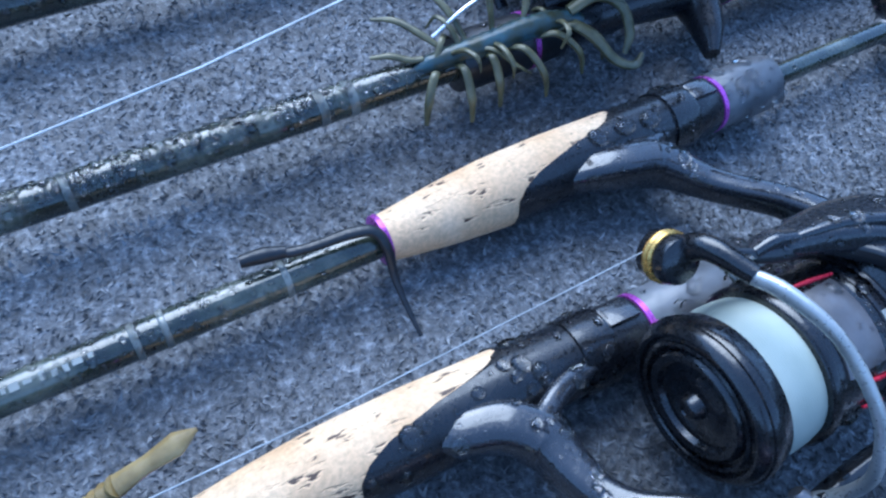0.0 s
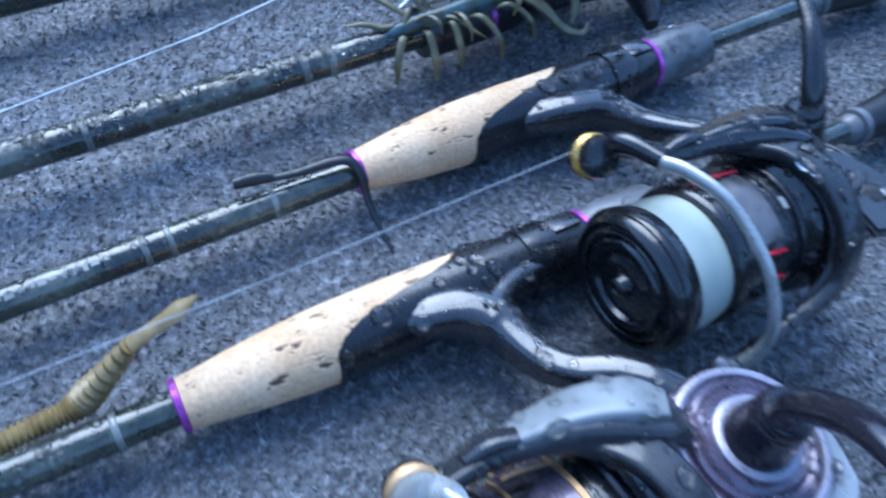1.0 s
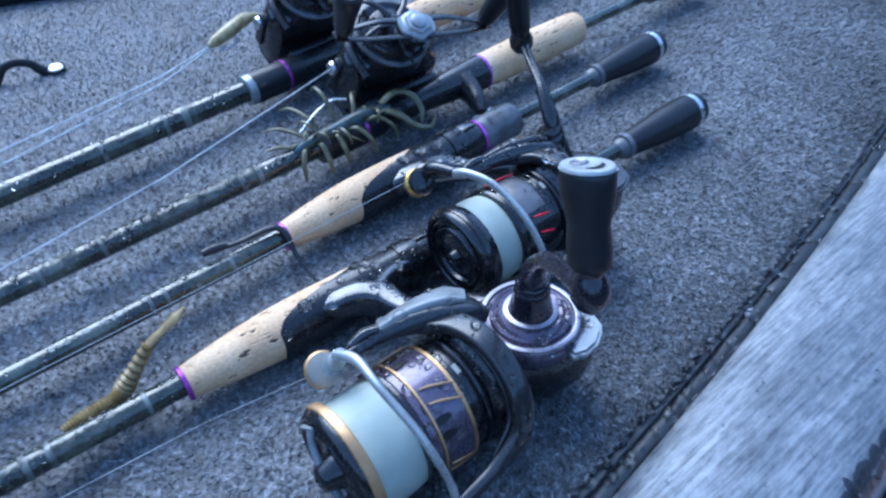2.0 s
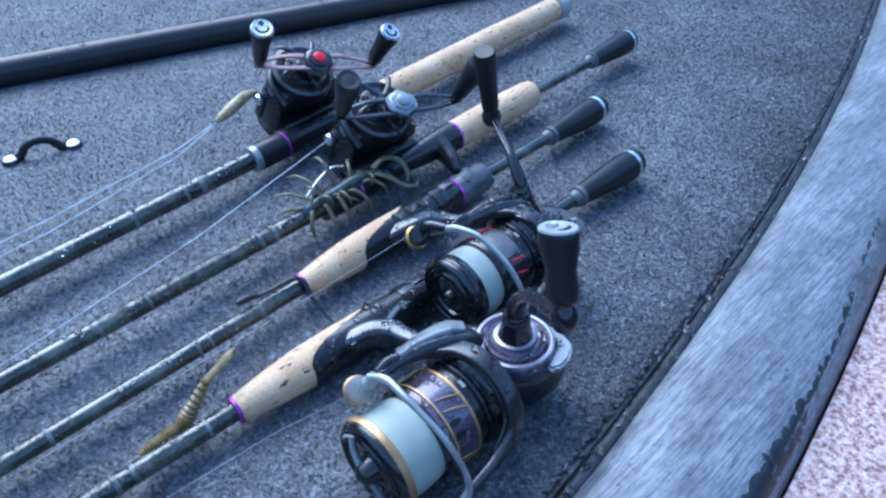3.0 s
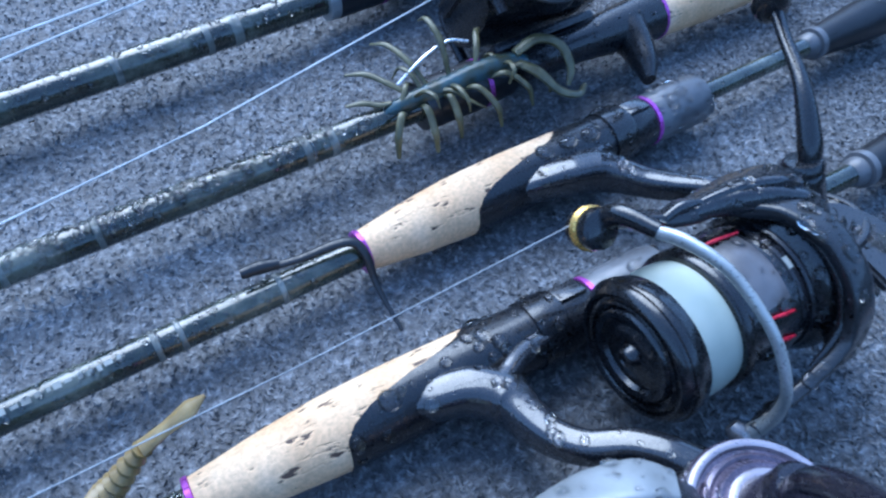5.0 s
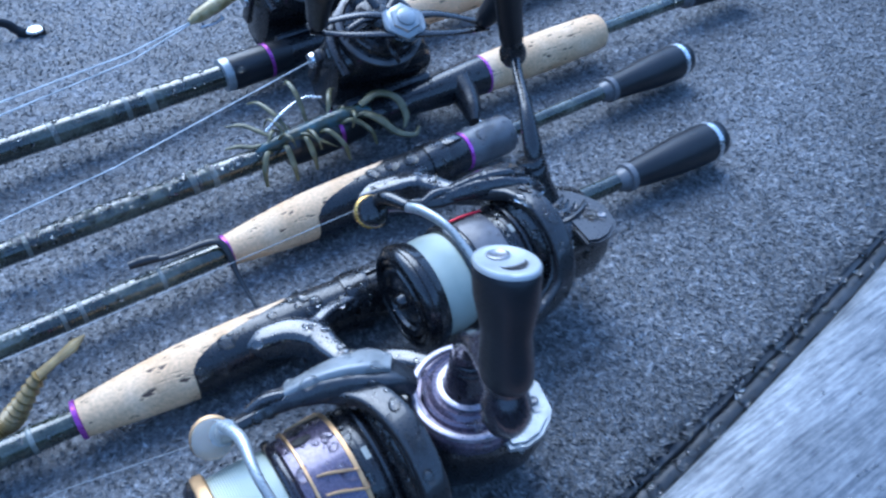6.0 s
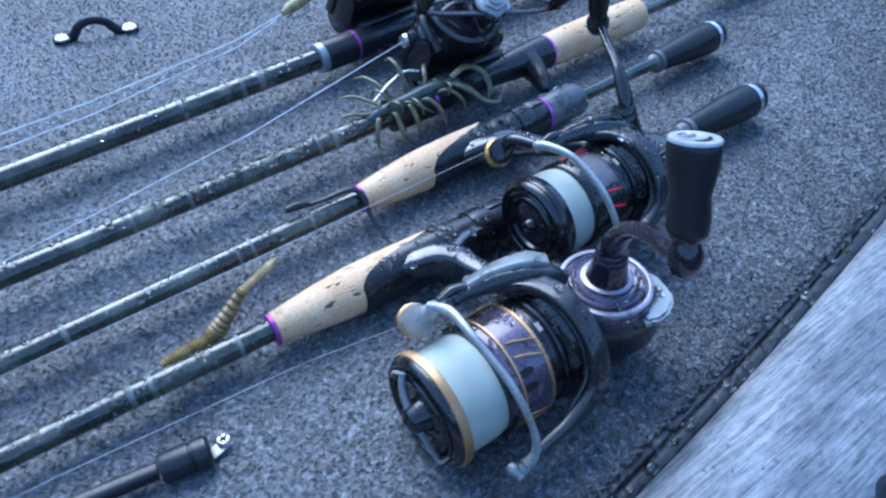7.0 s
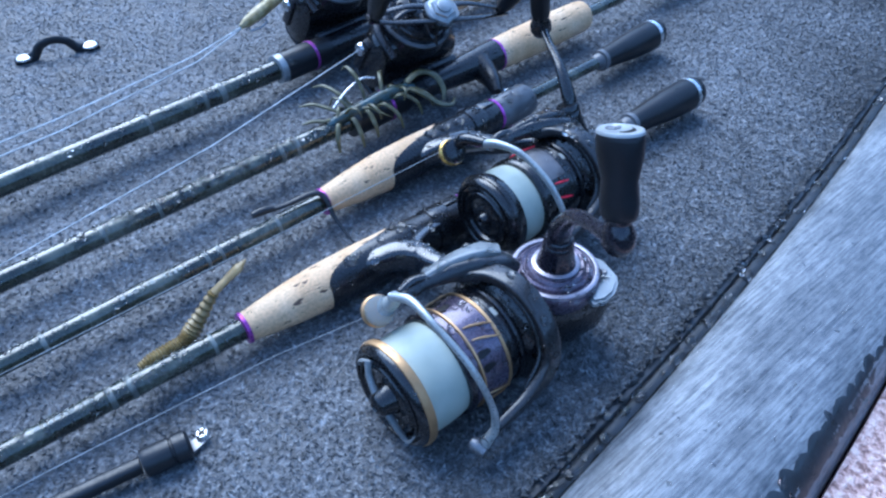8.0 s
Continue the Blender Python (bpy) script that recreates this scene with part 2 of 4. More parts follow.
def loft(M, sections, n=24, power=2.6, bm=None):
    """A body through superellipse sections (x, cy, cz, half-width y, half-height z)."""
    bm = bm or bmesh.new()
    rings = []
    for x, cy, cz, hy, hz in sections:
        ring = []
        for j in range(n):
            a = 2 * math.pi * (j + 0.5) / n
            c, s = math.cos(a), math.sin(a)
            ring.append(bm.verts.new(M @ V(x, cy + hy * math.copysign(abs(c) ** (2 / power), c), cz + hz * math.copysign(abs(s) ** (2 / power), s))))
        rings.append(ring)
    for a, b in zip(rings, rings[1:]):
        for k in range(n):
            bm.faces.new((a[k], a[(k + 1) % n], b[(k + 1) % n], b[k]))
    bm.faces.new(rings[0][::-1])
    bm.faces.new(rings[-1])
    return bm


def thing(name, base, label, category, group="", kind=""):
    ob = new(name)
    ob.empty_display_size = 0.02
    ob.location = Vector(base) * S
    return tagged(ob, label, category, group, kind)


def root_place(ob):
    while ob.parent:
        ob = ob.parent
    return ob.location


def finish(name, bm, mat, place, sharp=42):
    bmesh.ops.recalc_face_normals(bm, faces=bm.faces)
    for v in bm.verts:
        v.co = v.co * S - place
    me = bpy.data.meshes.new(name)
    bm.to_mesh(me)
    bm.free()
    me.materials.append(mat)
    me.polygons.foreach_set("use_smooth", [True] * len(me.polygons))
    me.set_sharp_from_angle(angle=radians(sharp))
    return me


def part(name, bm, mat, parent, label="", sharp=42):
    """One mesh under a thing or a part, from a shape in plan units."""
    ob = new(name, finish(name, bm, mat, root_place(parent), sharp))
    ob.parent = parent
    return tagged(ob, label)


def solo(name, bm, mat, label, category, group="", kind="", base=(0, 0, 0), sharp=42):
    ob = new(name, finish(name, bm, mat, Vector(base) * S, sharp))
    ob.location = Vector(base) * S
    return tagged(ob, label, category, group, kind)


# ---- deck, trim, gunwale, ground ----
def edge_y(x):
    """The carpet's edge beside the gunwale."""
    return -2.155 + 0.1 * x + (0.0115 * x * x if x > 0 else 0.0)


def along_edge(profile, xs, seed=0, jitter=0.0):
    """A strip swept along the edge from (offset outward, height) pairs."""
    rng = random.Random(seed)
    bm = bmesh.new()
    rows = []
    for x in xs:
        s = (edge_y(x + 0.05) - edge_y(x - 0.05)) / 0.1
        n = Vector((s, -1, 0)).normalized()
        rows.append([bm.verts.new(V(x, edge_y(x), 0) + n * (d + rng.uniform(-jitter, jitter)) + V(0, 0, z)) for d, z in profile])
    for a, b in zip(rows, rows[1:]):
        for k in range(len(profile) - 1):
            bm.faces.new((a[k], a[k + 1], b[k + 1], b[k]))
    return bm


XS = [-24 + 0.25 * k for k in range(165)]
deck = bmesh.new()
rows = []
for x in XS:
    ys = [edge_y(x)] + [edge_y(x) + (14 - edge_y(x)) * k / 12 for k in range(1, 13)]
    rows.append([(deck.verts.new((x, y, 0)), deck.verts.new((x, y, -0.25))) for y in ys])
for a, b in zip(rows, rows[1:]):
    for k in range(12):
        deck.faces.new((a[k][0], b[k][0], b[k + 1][0], a[k + 1][0]))
        deck.faces.new((a[k][1], a[k + 1][1], b[k + 1][1], b[k][1]))
    deck.faces.new((a[0][0], a[0][1], b[0][1], b[0][0]))
solo("floor", deck, CARPET, "wet dark grey carpeted boat deck", "floor", kind="structure")
XF = [-24, -18, -12, -8, -5] + [-3.5 + 0.05 * k for k in range(260)] + [9.7, 11, 13, 17]
strip = along_edge([(0.006, -0.2), (0.007, -0.04), (0.012, -0.03), (0.03, -0.027), (0.06, -0.028), (0.07, -0.04), (0.072, -0.2)], XF, 2, 0.0015)
solo("trim", strip, STRIP, "flat glossy dark edge strip along the deck carpet", "trim", kind="structure")
bead = along_edge([(0.074, -0.2), (0.075, -0.042), (0.082, -0.034), (0.10, -0.03), (0.125, -0.032), (0.14, -0.04), (0.146, -0.2)], XF, 3, 0.004)
solo("trim", bead, SEAL, "wet black rubber seal beside the gunwale", "trim", kind="structure")
GUN = [(0.148, -0.3), (0.148, -0.03), (0.16, -0.012), (0.22, 0.018), (0.4, 0.05), (0.55, 0.056), (0.70, 0.04), (0.79, 0.016), (0.86, -0.022), (0.92, -0.07), (0.965, -0.13), (0.995, -0.21), (1.01, -0.32), (1.015, -3.0)]
gun = along_edge(GUN, XF)
solo("wall_gunwale", gun, GUNWALE, "pale brushed metal boat gunwale beaded with rain", "gunwale", kind="structure")
# ragged strip over the rounded rim, with its dark reflection put into the colour
rim_strip = bmesh.new()
rng = random.Random(31)
x, rows = -2.5, []
GD, GZ = [d for d, z in GUN[2:]], [z for d, z in GUN[2:]]
while x < 8:
    span, reach = rng.uniform(0.05, 0.22), rng.uniform(0.004, 0.05)
    for k in range(6):
        u = k / 6
        d0 = 0.885 - reach * math.sin(math.pi * u) ** 0.7 + rng.uniform(-0.004, 0.004) - 0.025 * math.sin(x * 2.3)
        g = edge_y(x + span * u)
        rows.append([rim_strip.verts.new((x + span * u, g - d - 0.004, float(np.interp(d, GD, GZ)) + (0.0015 if m == 0 else 0.006))) for m, d in enumerate(d0 + (1.012 - d0) * v for v in (0, 0.08, 0.25, 0.45, 0.65, 0.85, 1.0))])
    x += span
for a, b in zip(rows, rows[1:]):
    for k in range(6):
        rim_strip.faces.new((a[k], a[k + 1], b[k + 1], b[k]))
solo("trim", rim_strip, RIMREFLECT, "dark reflection painted as a ragged strip along the wet outer gunwale", "trim", kind="structure")
ground = bmesh.new()
bmesh.ops.create_grid(ground, x_segments=8, y_segments=8, size=3000)
bmesh.ops.translate(ground, vec=(0, 0, -5), verts=ground.verts)
solo("ground", ground, SHORE, "dark wet ground round the boat", "ground", kind="structure")
walk_way = along_edge([(1.018, -4.9), (1.018, -0.2), (1.3, -0.22), (1.8, -0.24), (1.82, -4.9)], XS)
# unseen ring, added only to block the low sky and deepen black reflections
dark_ring = bmesh.new()
rng = random.Random(12)
low, high = [], []
for k in range(180):
    a = 2 * math.pi * k / 180
    r = 150 + rng.uniform(-6, 6)
    low.append(dark_ring.verts.new((r * math.cos(a), r * math.sin(a), -5)))
    high.append(dark_ring.verts.new((r * math.cos(a), r * math.sin(a), 52 + rng.uniform(-9, 9))))
for k in range(180):
    dark_ring.faces.new((low[k], low[(k + 1) % 180], high[(k + 1) % 180], high[k]))
solo("backdrop", dark_ring, DARKRING, "unseen dark ring added far round the boat", "backdrop", kind="structure")
solo("pavement", walk_way, GRAVEL, "pinkish speckled paving beside the boat", "paving", kind="structure")
tube = sweep([(-14, 9.8, 0.12), (-8, 7.75, 0.12), (-0.22, 5.11, 0.12), (2.06, 4.33, 0.12), (3.64, 3.76, 0.12), (12, 0.9, 0.12)], 0.165, 20, steps=6)
solo("rubber_tube", tube, RUBBER, "long black rubber tube with rain drops on the deck", "tube", base=(3, 4, 0))


# ---- rods ----
def grip_radius(x):
    return float(np.interp(x, [0, 0.1, 0.25, 0.45, 0.7, 1.0, 1.25], [0.082, 0.095, 0.115, 0.132, 0.136, 0.130, 0.118]))


def scallop(a):
    """Where the cork ends, by the angle from its top."""
    a = abs((a + math.pi) % (2 * math.pi) - math.pi)
    return float(np.interp(math.degrees(a), [0, 22, 31, 39, 47, 58, 70, 84, 102, 180], [1.0, 0.995, 0.975, 0.92, 0.82, 0.69, 0.58, 0.51, 0.47, 0.46]))


def sleeve(M, start, end, extra=0.0, n=72, m=14):
    bm = bmesh.new()
    rings = []
    for j in range(m + 1):
        ring = []
        for k in range(n):
            a = 2 * math.pi * k / n
            x0, x1 = start(a), end(a)
            x = x0 + (x1 - x0) * j / m
            r = grip_radius(x) + extra
            ring.append(bm.verts.new(M @ V(x, r * math.sin(a), r * math.cos(a))))
        rings.append(ring)
    for a, b in zip(rings, rings[1:]):
        for k in range(n):
            bm.faces.new((a[k], a[(k + 1) % n], b[(k + 1) % n], b[k]))
    bm.faces.new(rings[0])
    bm.faces.new(rings[-1][::-1])
    return bm


def blank_with_wraps(rod, M, x0, r0, wraps, length=16.0):
    part("blank", lathe(M, [(-length, 0.012), (-length * 0.6, 0.03), (-3.0, r0 * 0.86), (-1.5, r0 * 0.94), (x0 - 0.02, r0)], 20), BLANK, rod)
    for x, w in wraps:
        r = r0 * (1 - 0.06 * abs(x - x0) / 1.5) + 0.003
        part("thread_wrap", lathe(M, [(x - w, r - 0.004), (x - w * 0.6, r), (x + w * 0.6, r), (x + w, r - 0.004)], 20), WRAP, rod, "pale thread wrap")


def spinning_rod(base, aim, wraps, label, reach=0.0, up=(0, 0.70, 0.71)):
    M = axes(base, aim, up)
    rod = thing("fishing_rod", (base[0], base[1], 0), label, "fishing rod", "rods on the deck")
    blank_with_wraps(rod, M, 0.0, 0.059, wraps)
    part("winding_check", lathe(M, [(-0.022, 0.07), (-0.018, 0.088), (0.0, 0.09), (0.004, 0.082)], 32), PURPLE, rod, "purple anodised ring")
    part("cork_grip", sleeve(M, lambda a: 0.0, scallop), CORK, rod, "pale natural cork foregrip with dark pits")
    part("reel_seat", sleeve(M, lambda a: scallop(a) - 0.001, lambda a: 1.25, 0.003), SEAT, rod, "wet black moulded reel seat")
    part("hood_ring", lathe(M, [(1.22, 0.108), (1.225, 0.132), (1.33, 0.134), (1.35, 0.13), (1.352, 0.11)], 36), BLACK, rod)
    part("barrel_collar", lathe(M, [(1.345, 0.1), (1.35, 0.117), (1.48, 0.118), (1.49, 0.112), (1.5, 0.1)], 36), GRAPHITE, rod)
    part("hood_pad", block(M @ Matrix.Rotation(radians(38), 4, "X") @ Matrix.Translation((1.41, 0, 0.117)), (0.12, 0.085, 0.022), 0.009), MOULD, rod)
    part("barrel", lathe(M, [(1.498, 0.1), (1.50, 0.112), (1.51, 0.112), (1.52, 0.118), (1.8, 0.122), (1.835, 0.115), (1.845, 0.1), (1.85, 0.06)], 36), NUTGREY, rod, "grey knurled barrel")
    part("trim_ring", lathe(M, [(1.488, 0.113), (1.49, 0.119), (1.51, 0.119), (1.512, 0.113)], 36), PURPLE, rod, "purple ring")
    part("rear_blank", lathe(M, [(1.84, 0.047), (2.72 + reach, 0.05)], 20), BLANK, rod)
    M, front = M @ Matrix.Translation((reach, 0, 0)), M
    part("collar", lathe(M, [(2.64, 0.05), (2.66, 0.065), (2.70, 0.068), (2.705, 0.085), (2.74, 0.087), (2.745, 0.06)], 28), NUTGREY, rod, "grey metal collar")
    part("butt_grip", lathe(M, [(2.735, 0.07), (2.745, 0.082), (2.9, 0.095), (3.1, 0.115), (3.3, 0.124), (3.36, 0.122)], 32), EVA, rod, "smooth black foam butt grip")
    part("butt_ring", lathe(M, [(3.358, 0.11), (3.36, 0.126), (3.395, 0.126), (3.397, 0.11)], 32), SILVER, rod, "silver ring")
    part("butt_cap", lathe(M, [(3.395, 0.12), (3.42, 0.12), (3.46, 0.11), (3.475, 0.09), (3.478, 0.0)], 32), RUBBER, rod)
    return rod, front


def casting_rod(base, aim, wraps, label, cork_end, butt, thick, ring=None):
    M = axes(base, aim, (0, 0.85, 0.53))
    rod = thing("fishing_rod", (base[0], base[1], 0), label, "fishing rod", "rods on the deck")
    blank_with_wraps(rod, M, 0.62, thick, wraps)
    part("locking_ring", lathe(M, [(0.60, 0.07), (0.605, 0.112), (0.66, 0.116), (0.665, 0.1)], 32), ring or PALE, rod, "locking ring")
    part("barrel", lathe(M, [(0.655, 0.1), (0.66, 0.118), (0.9, 0.118), (1.0, 0.112), (1.1, 0.105)], 32), RUBBER, rod, "black threaded barrel")
    part("trim_ring", lathe(M, [(0.93, 0.113), (0.932, 0.119), (0.955, 0.119), (0.957, 0.113)], 32), PURPLE, rod, "purple ring")
    part("reel_seat", loft(M, [(1.05, 0, 0.0, 0.10, 0.10), (1.2, 0, 0.0, 0.095, 0.085), (1.5, 0, 0, 0.10, 0.085), (1.75, 0, 0.0, 0.115, 0.11), (1.95, 0, 0, 0.125, 0.125), (2.06, 0, 0, 0.128, 0.128)], 32, 2.2), SEAT, rod, "black casting reel seat")
    part("trigger", sweep([M @ V(1.86, -0.02, -0.04), M @ V(1.84, -0.06, -0.14), M @ V(1.80, -0.10, -0.24), M @ V(1.75, -0.13, -0.33)], [0.10, 0.08, 0.06, 0.032], 16, up=M.to_3x3() @ V(0, 1, 0), flat=1.2), SEAT, rod, "black finger trigger")
    part("winding_check", lathe(M, [(2.055, 0.12), (2.06, 0.131), (2.078, 0.131), (2.08, 0.12)], 32), PURPLE, rod, "purple ring")
    c = cork_end
    part("cork_grip", lathe(M, [(2.075, 0.128), (2.4, 0.138), (2.08 + (c - 2.08) * 0.6, 0.14), (c - 0.08, 0.134), (c - 0.02, 0.126), (c, 0.09)], 40), CORK, rod, "pale natural cork rear grip")
    if butt:
        part("rear_blank", lathe(M, [(c - 0.02, 0.05), (butt, 0.052)], 20), BLANK, rod)
        part("collar", lathe(M, [(butt - 0.07, 0.05), (butt - 0.05, 0.066), (butt - 0.01, 0.07), (butt - 0.005, 0.085), (butt + 0.02, 0.085)], 28), NUTGREY, rod, "grey metal collar")
        part("butt_grip", lathe(M, [(butt + 0.015, 0.07), (butt + 0.02, 0.085), (butt + 0.2, 0.098), (butt + 0.5, 0.122), (butt + 0.62, 0.124)], 32), EVA, rod, "smooth black foam butt grip")
        part("butt_ring", lathe(M, [(butt + 0.618, 0.11), (butt + 0.62, 0.126), (butt + 0.655, 0.126), (butt + 0.657, 0.11)], 32), SILVER, rod, "silver ring")
        part("butt_cap", lathe(M, [(butt + 0.655, 0.12), (butt + 0.7, 0.115), (butt + 0.73, 0.09), (butt + 0.735, 0.0)], 32), RUBBER, rod)
    else:
        part("butt_cap", lathe(M, [(c - 0.01, 0.105), (c - 0.005, 0.14), (c + 0.02, 0.146), (c + 0.14, 0.146), (c + 0.175, 0.135), (c + 0.19, 0.10), (c + 0.192, 0.0)], 32), BUTTCAP, rod, "pale grey rounded butt cap")
    return rod, M


rod_a, MA = spinning_rod((-0.9, -0.645, 0.15), (3.7, -0.105, 0.02), [(-0.19, 0.012), (-0.62, 0.016), (-0.72, 0.016), (-1.5, 0.016)], "spinning rod with cork foregrip and a long black butt", 0.33, (0, 0.85, 0.53))
rod_b, MB = spinning_rod((0.0, -0.035, 0.16), (3.4, 0.075, 0.01), [(-0.353, 0.012), (-0.736, 0.012), (-0.822, 0.012), (-1.75, 0.014)], "spinning rod with cork foregrip and dark wet blank")
rod_c, MC = casting_rod((0.0, 0.54, 0.2), (4.0, 0.1, 0.02), [(0.03, 0.02), (0.15, 0.02), (-0.85, 0.016), (-1.2, 0.016)], "casting rod with cork grip and black foam butt", 3.16, 4.12, 0.066, RUBBER)
rod_d, MD = casting_rod((0.0, 1.5, 0.2), (4.6, 0.3, 0.02), [(0.1, 0.03), (-0.05, 0.02), (-0.5, 0.02)], "casting rod with long cork handle", 4.98, 0, 0.078)


# ---- spinning reels ----
def arc_panel(M, x0, x1, r, d0, d1, thick=0.006, n=14):
    """A curved panel lying on a drum of radius r round local x."""
    bm = bmesh.new()
    rows = []
    for k in range(n + 1):
        a = radians(d0 + (d1 - d0) * k / n)
        c, q = math.cos(a), -math.sin(a)
        rows.append([bm.verts.new(M @ V(x, rr * q, rr * c)) for x, rr in ((x0, r - 0.02), (x0, r + thick * 0.5), (x0 + 0.006, r + thick), (x1 - 0.006, r + thick), (x1, r + thick * 0.5), (x1, r - 0.02))])
    for a, b in zip(rows, rows[1:]):
        for k in range(6):
            bm.faces.new((a[k], a[(k + 1) % 6], b[(k + 1) % 6], b[k]))
    bm.faces.new(rows[0][::-1])
    bm.faces.new(rows[-1])
    return bm


def spinning_reel(O, foot, bx, size, skin, label, hub, arm_path, knob):
    """Spool axis along local x (from the spool's front), handle side along local z; hub: the foot of the handle's collar."""
    M = axes(O, (1, 0, 0), (0, 0, 1)) @ Matrix.Scale(size, 4)
    reel = thing("spinning_reel", (O[0] + 1.0, O[1], 0), label, "fishing reel", "reels on the rods")

    def P(x, r, deg):
        a = radians(deg)
        return M @ V(x, -r * math.sin(a), r * math.cos(a))

    def radial(p):
        q = M.inverted() @ p
        return M.to_3x3() @ V(0, q.y, q.z)

    # spool
    l0, l1 = skin["wound"]
    spool = part("spool", lathe(M, [(l0 + 0.004, 0.20), (l0 + 0.004, 0.262), (0.335, 0.275), (0.31, 0.279), (0.296, 0.274), (0.29, 0.262), (0.30, 0.24), (l0, 0.22)], 64), skin["lip"], reel, skin["lip_label"])
    part("spool_rim", lathe(M, [(0.312, 0.262), (0.306, 0.268), (0.288, 0.268), (0.268, 0.256), (0.258, 0.243), (0.262, 0.232), (0.28, 0.226)], 64), BLACK, spool)
    part("spooled_line", lathe(M, [(l0, 0.2), (l0, 0.247), (l0 + 0.04, 0.251), ((l0 + l1) / 2, 0.254), (l1 - 0.04, 0.252), (l1, 0.246), (l1, 0.2)], 64), LINE, spool, "pale mint fishing line wound on the spool")
    part("rear_lip", lathe(M, [(l1, 0.2), (l1 + 0.002, 0.262), (l1 + 0.012, 0.272), (l1 + 0.03, 0.273), (l1 + 0.042, 0.262), (0.602, 0.2)], 64), skin["rear"], spool)
    part("spool_skirt", lathe(M, [(l1 + 0.04, 0.24), (l1 + 0.045, 0.256), (0.64, 0.262), (0.79, 0.268), (0.80, 0.255), (0.80, 0.2)], 64), skin["skirt"], spool, skin["skirt_label"])
    for x, w in skin["rings"]:
        part("accent_ring", lathe(M, [(x - w, 0.262), (x - w * 0.8, 0.272), (x + w * 0.8, 0.273), (x + w, 0.262)], 64), skin["accent"], spool, skin["accent_label"])
    for deg in skin["holes"]:
        for step in (0, 15):
            H = M @ Matrix.Rotation(-radians(deg + step), 4, "X") @ Matrix.Translation((0.665, 0, 0.2655))
            drop = [((0.036 + 0.012 * math.cos(t)) * math.cos(t), 0.019 * math.sin(t)) for t in (2 * math.pi * j / 16 for j in range(16))]
            # no hole is cut: a thin dark plate paints its shade on the skirt
            part("skirt_hole", plate(H, drop, 0.003), DARKHOLE, spool)
            if skin["lines"]:
                part("accent_bar", sweep([P(0.655, 0.269, deg + step - 5), P(0.70, 0.272, deg + step - 2.5), P(0.79, 0.273, deg + step + 5)], [0.004, 0.006, 0.005], 6, steps=4), skin["accent"], spool)
    for x0, x1, d0, d1 in skin["panels"]:
        part("skirt_panel", arc_panel(M, x0, x1, 0.264, d0, d1), SKIRTGREY, spool, "scuffed grey skirt panel")
    for x0, d0, x1, d1 in skin["arcs"]:
        part("accent_arc", sweep([P(x0, 0.272, d0), P((x0 + x1) / 2, 0.275, (d0 + d1) / 2), P(x1, 0.272, d1)], [0.004, 0.008, 0.005], 8, steps=5), skin["accent"], spool, "red accent line")
    # drag cap, a stepped cone with a finger bar across it
    front = part("drag_cap", lathe(M, [(0.33, 0.236), (0.282, 0.234), (0.272, 0.222), (0.27, 0.212), (0.286, 0.206), (0.288, 0.19), (0.266, 0.184), (0.256, 0.172), (0.262, 0.15), (0.282, 0.14), (0.284, 0.12), (0.27, 0.10), (0.27, 0.0)], 56), BLACK, reel, "stepped black spool drag cap")
    part("cap_ridge", lathe(M, [(0.29, 0.217), (0.262, 0.214), (0.256, 0.206), (0.262, 0.199), (0.29, 0.196)], 56), BLACK, front)
    pin = skin["pin"]
    part("drag_pin", lathe(M @ Matrix.Translation((0.30 * (1 - pin), 0, 0)) @ Matrix.Diagonal((pin, pin, pin, 1)), [(0.30, 0.088), (0.262, 0.082), (0.236, 0.066), (0.205, 0.058), (0.19, 0.046), (0.186, 0.028), (0.194, 0.022), (0.194, 0.0)], 28), BLACK, front)
    # SKIN_A makes these pale: the cap's wet highlights are put into their colour
    for deg in skin["fins"]:
        bar = sweep([P(0.226, 0.04, deg), P(0.232, 0.10, deg + 4), P(0.242, 0.16, deg + 9), P(0.262, 0.207, deg + 14)], [0.02, 0.017, 0.015, 0.018], 12, steps=5, flat=0.8, power=3.0)
        part("drag_fin", bar, skin["fin"], front)
        part("drag_fin", sweep([P(0.254, 0.213, deg - 20), P(0.246, 0.217, deg), P(0.254, 0.213, deg + 24)], [0.006, 0.012, 0.006], 10, steps=6, flat=0.7), skin["fin"], front)
    # rotor
    rotor = part("rotor", lathe(M, [(0.80, 0.2), (0.80, 0.245), (0.83, 0.256), (0.875, 0.252), (0.89, 0.24), (0.905, 0.25), (0.915, 0.272), (0.95, 0.302), (0.985, 0.312), (1.02, 0.30), (1.06, 0.24), (1.09, 0.15), (1.09, 0.0)], 56), BLACK, reel, "glossy black rotor")
    part("rotor_rim", lathe(M, [(0.868, 0.24), (0.87, 0.262), (0.88, 0.268), (0.892, 0.262), (0.894, 0.24)], 56), GRAPHITE, rotor)
    part("balance_plate", arc_panel(M, 0.825, 0.86, 0.2555, -34, 64, 0.005, 20), GRAPHITE, rotor)
    part("rotor_mark", arc_panel(M, 0.83, 0.852, 0.262, 12, 22, 0.002, 4), MARK, rotor, "small pale printed mark")
    gx, gr, gd = skin["roller"]
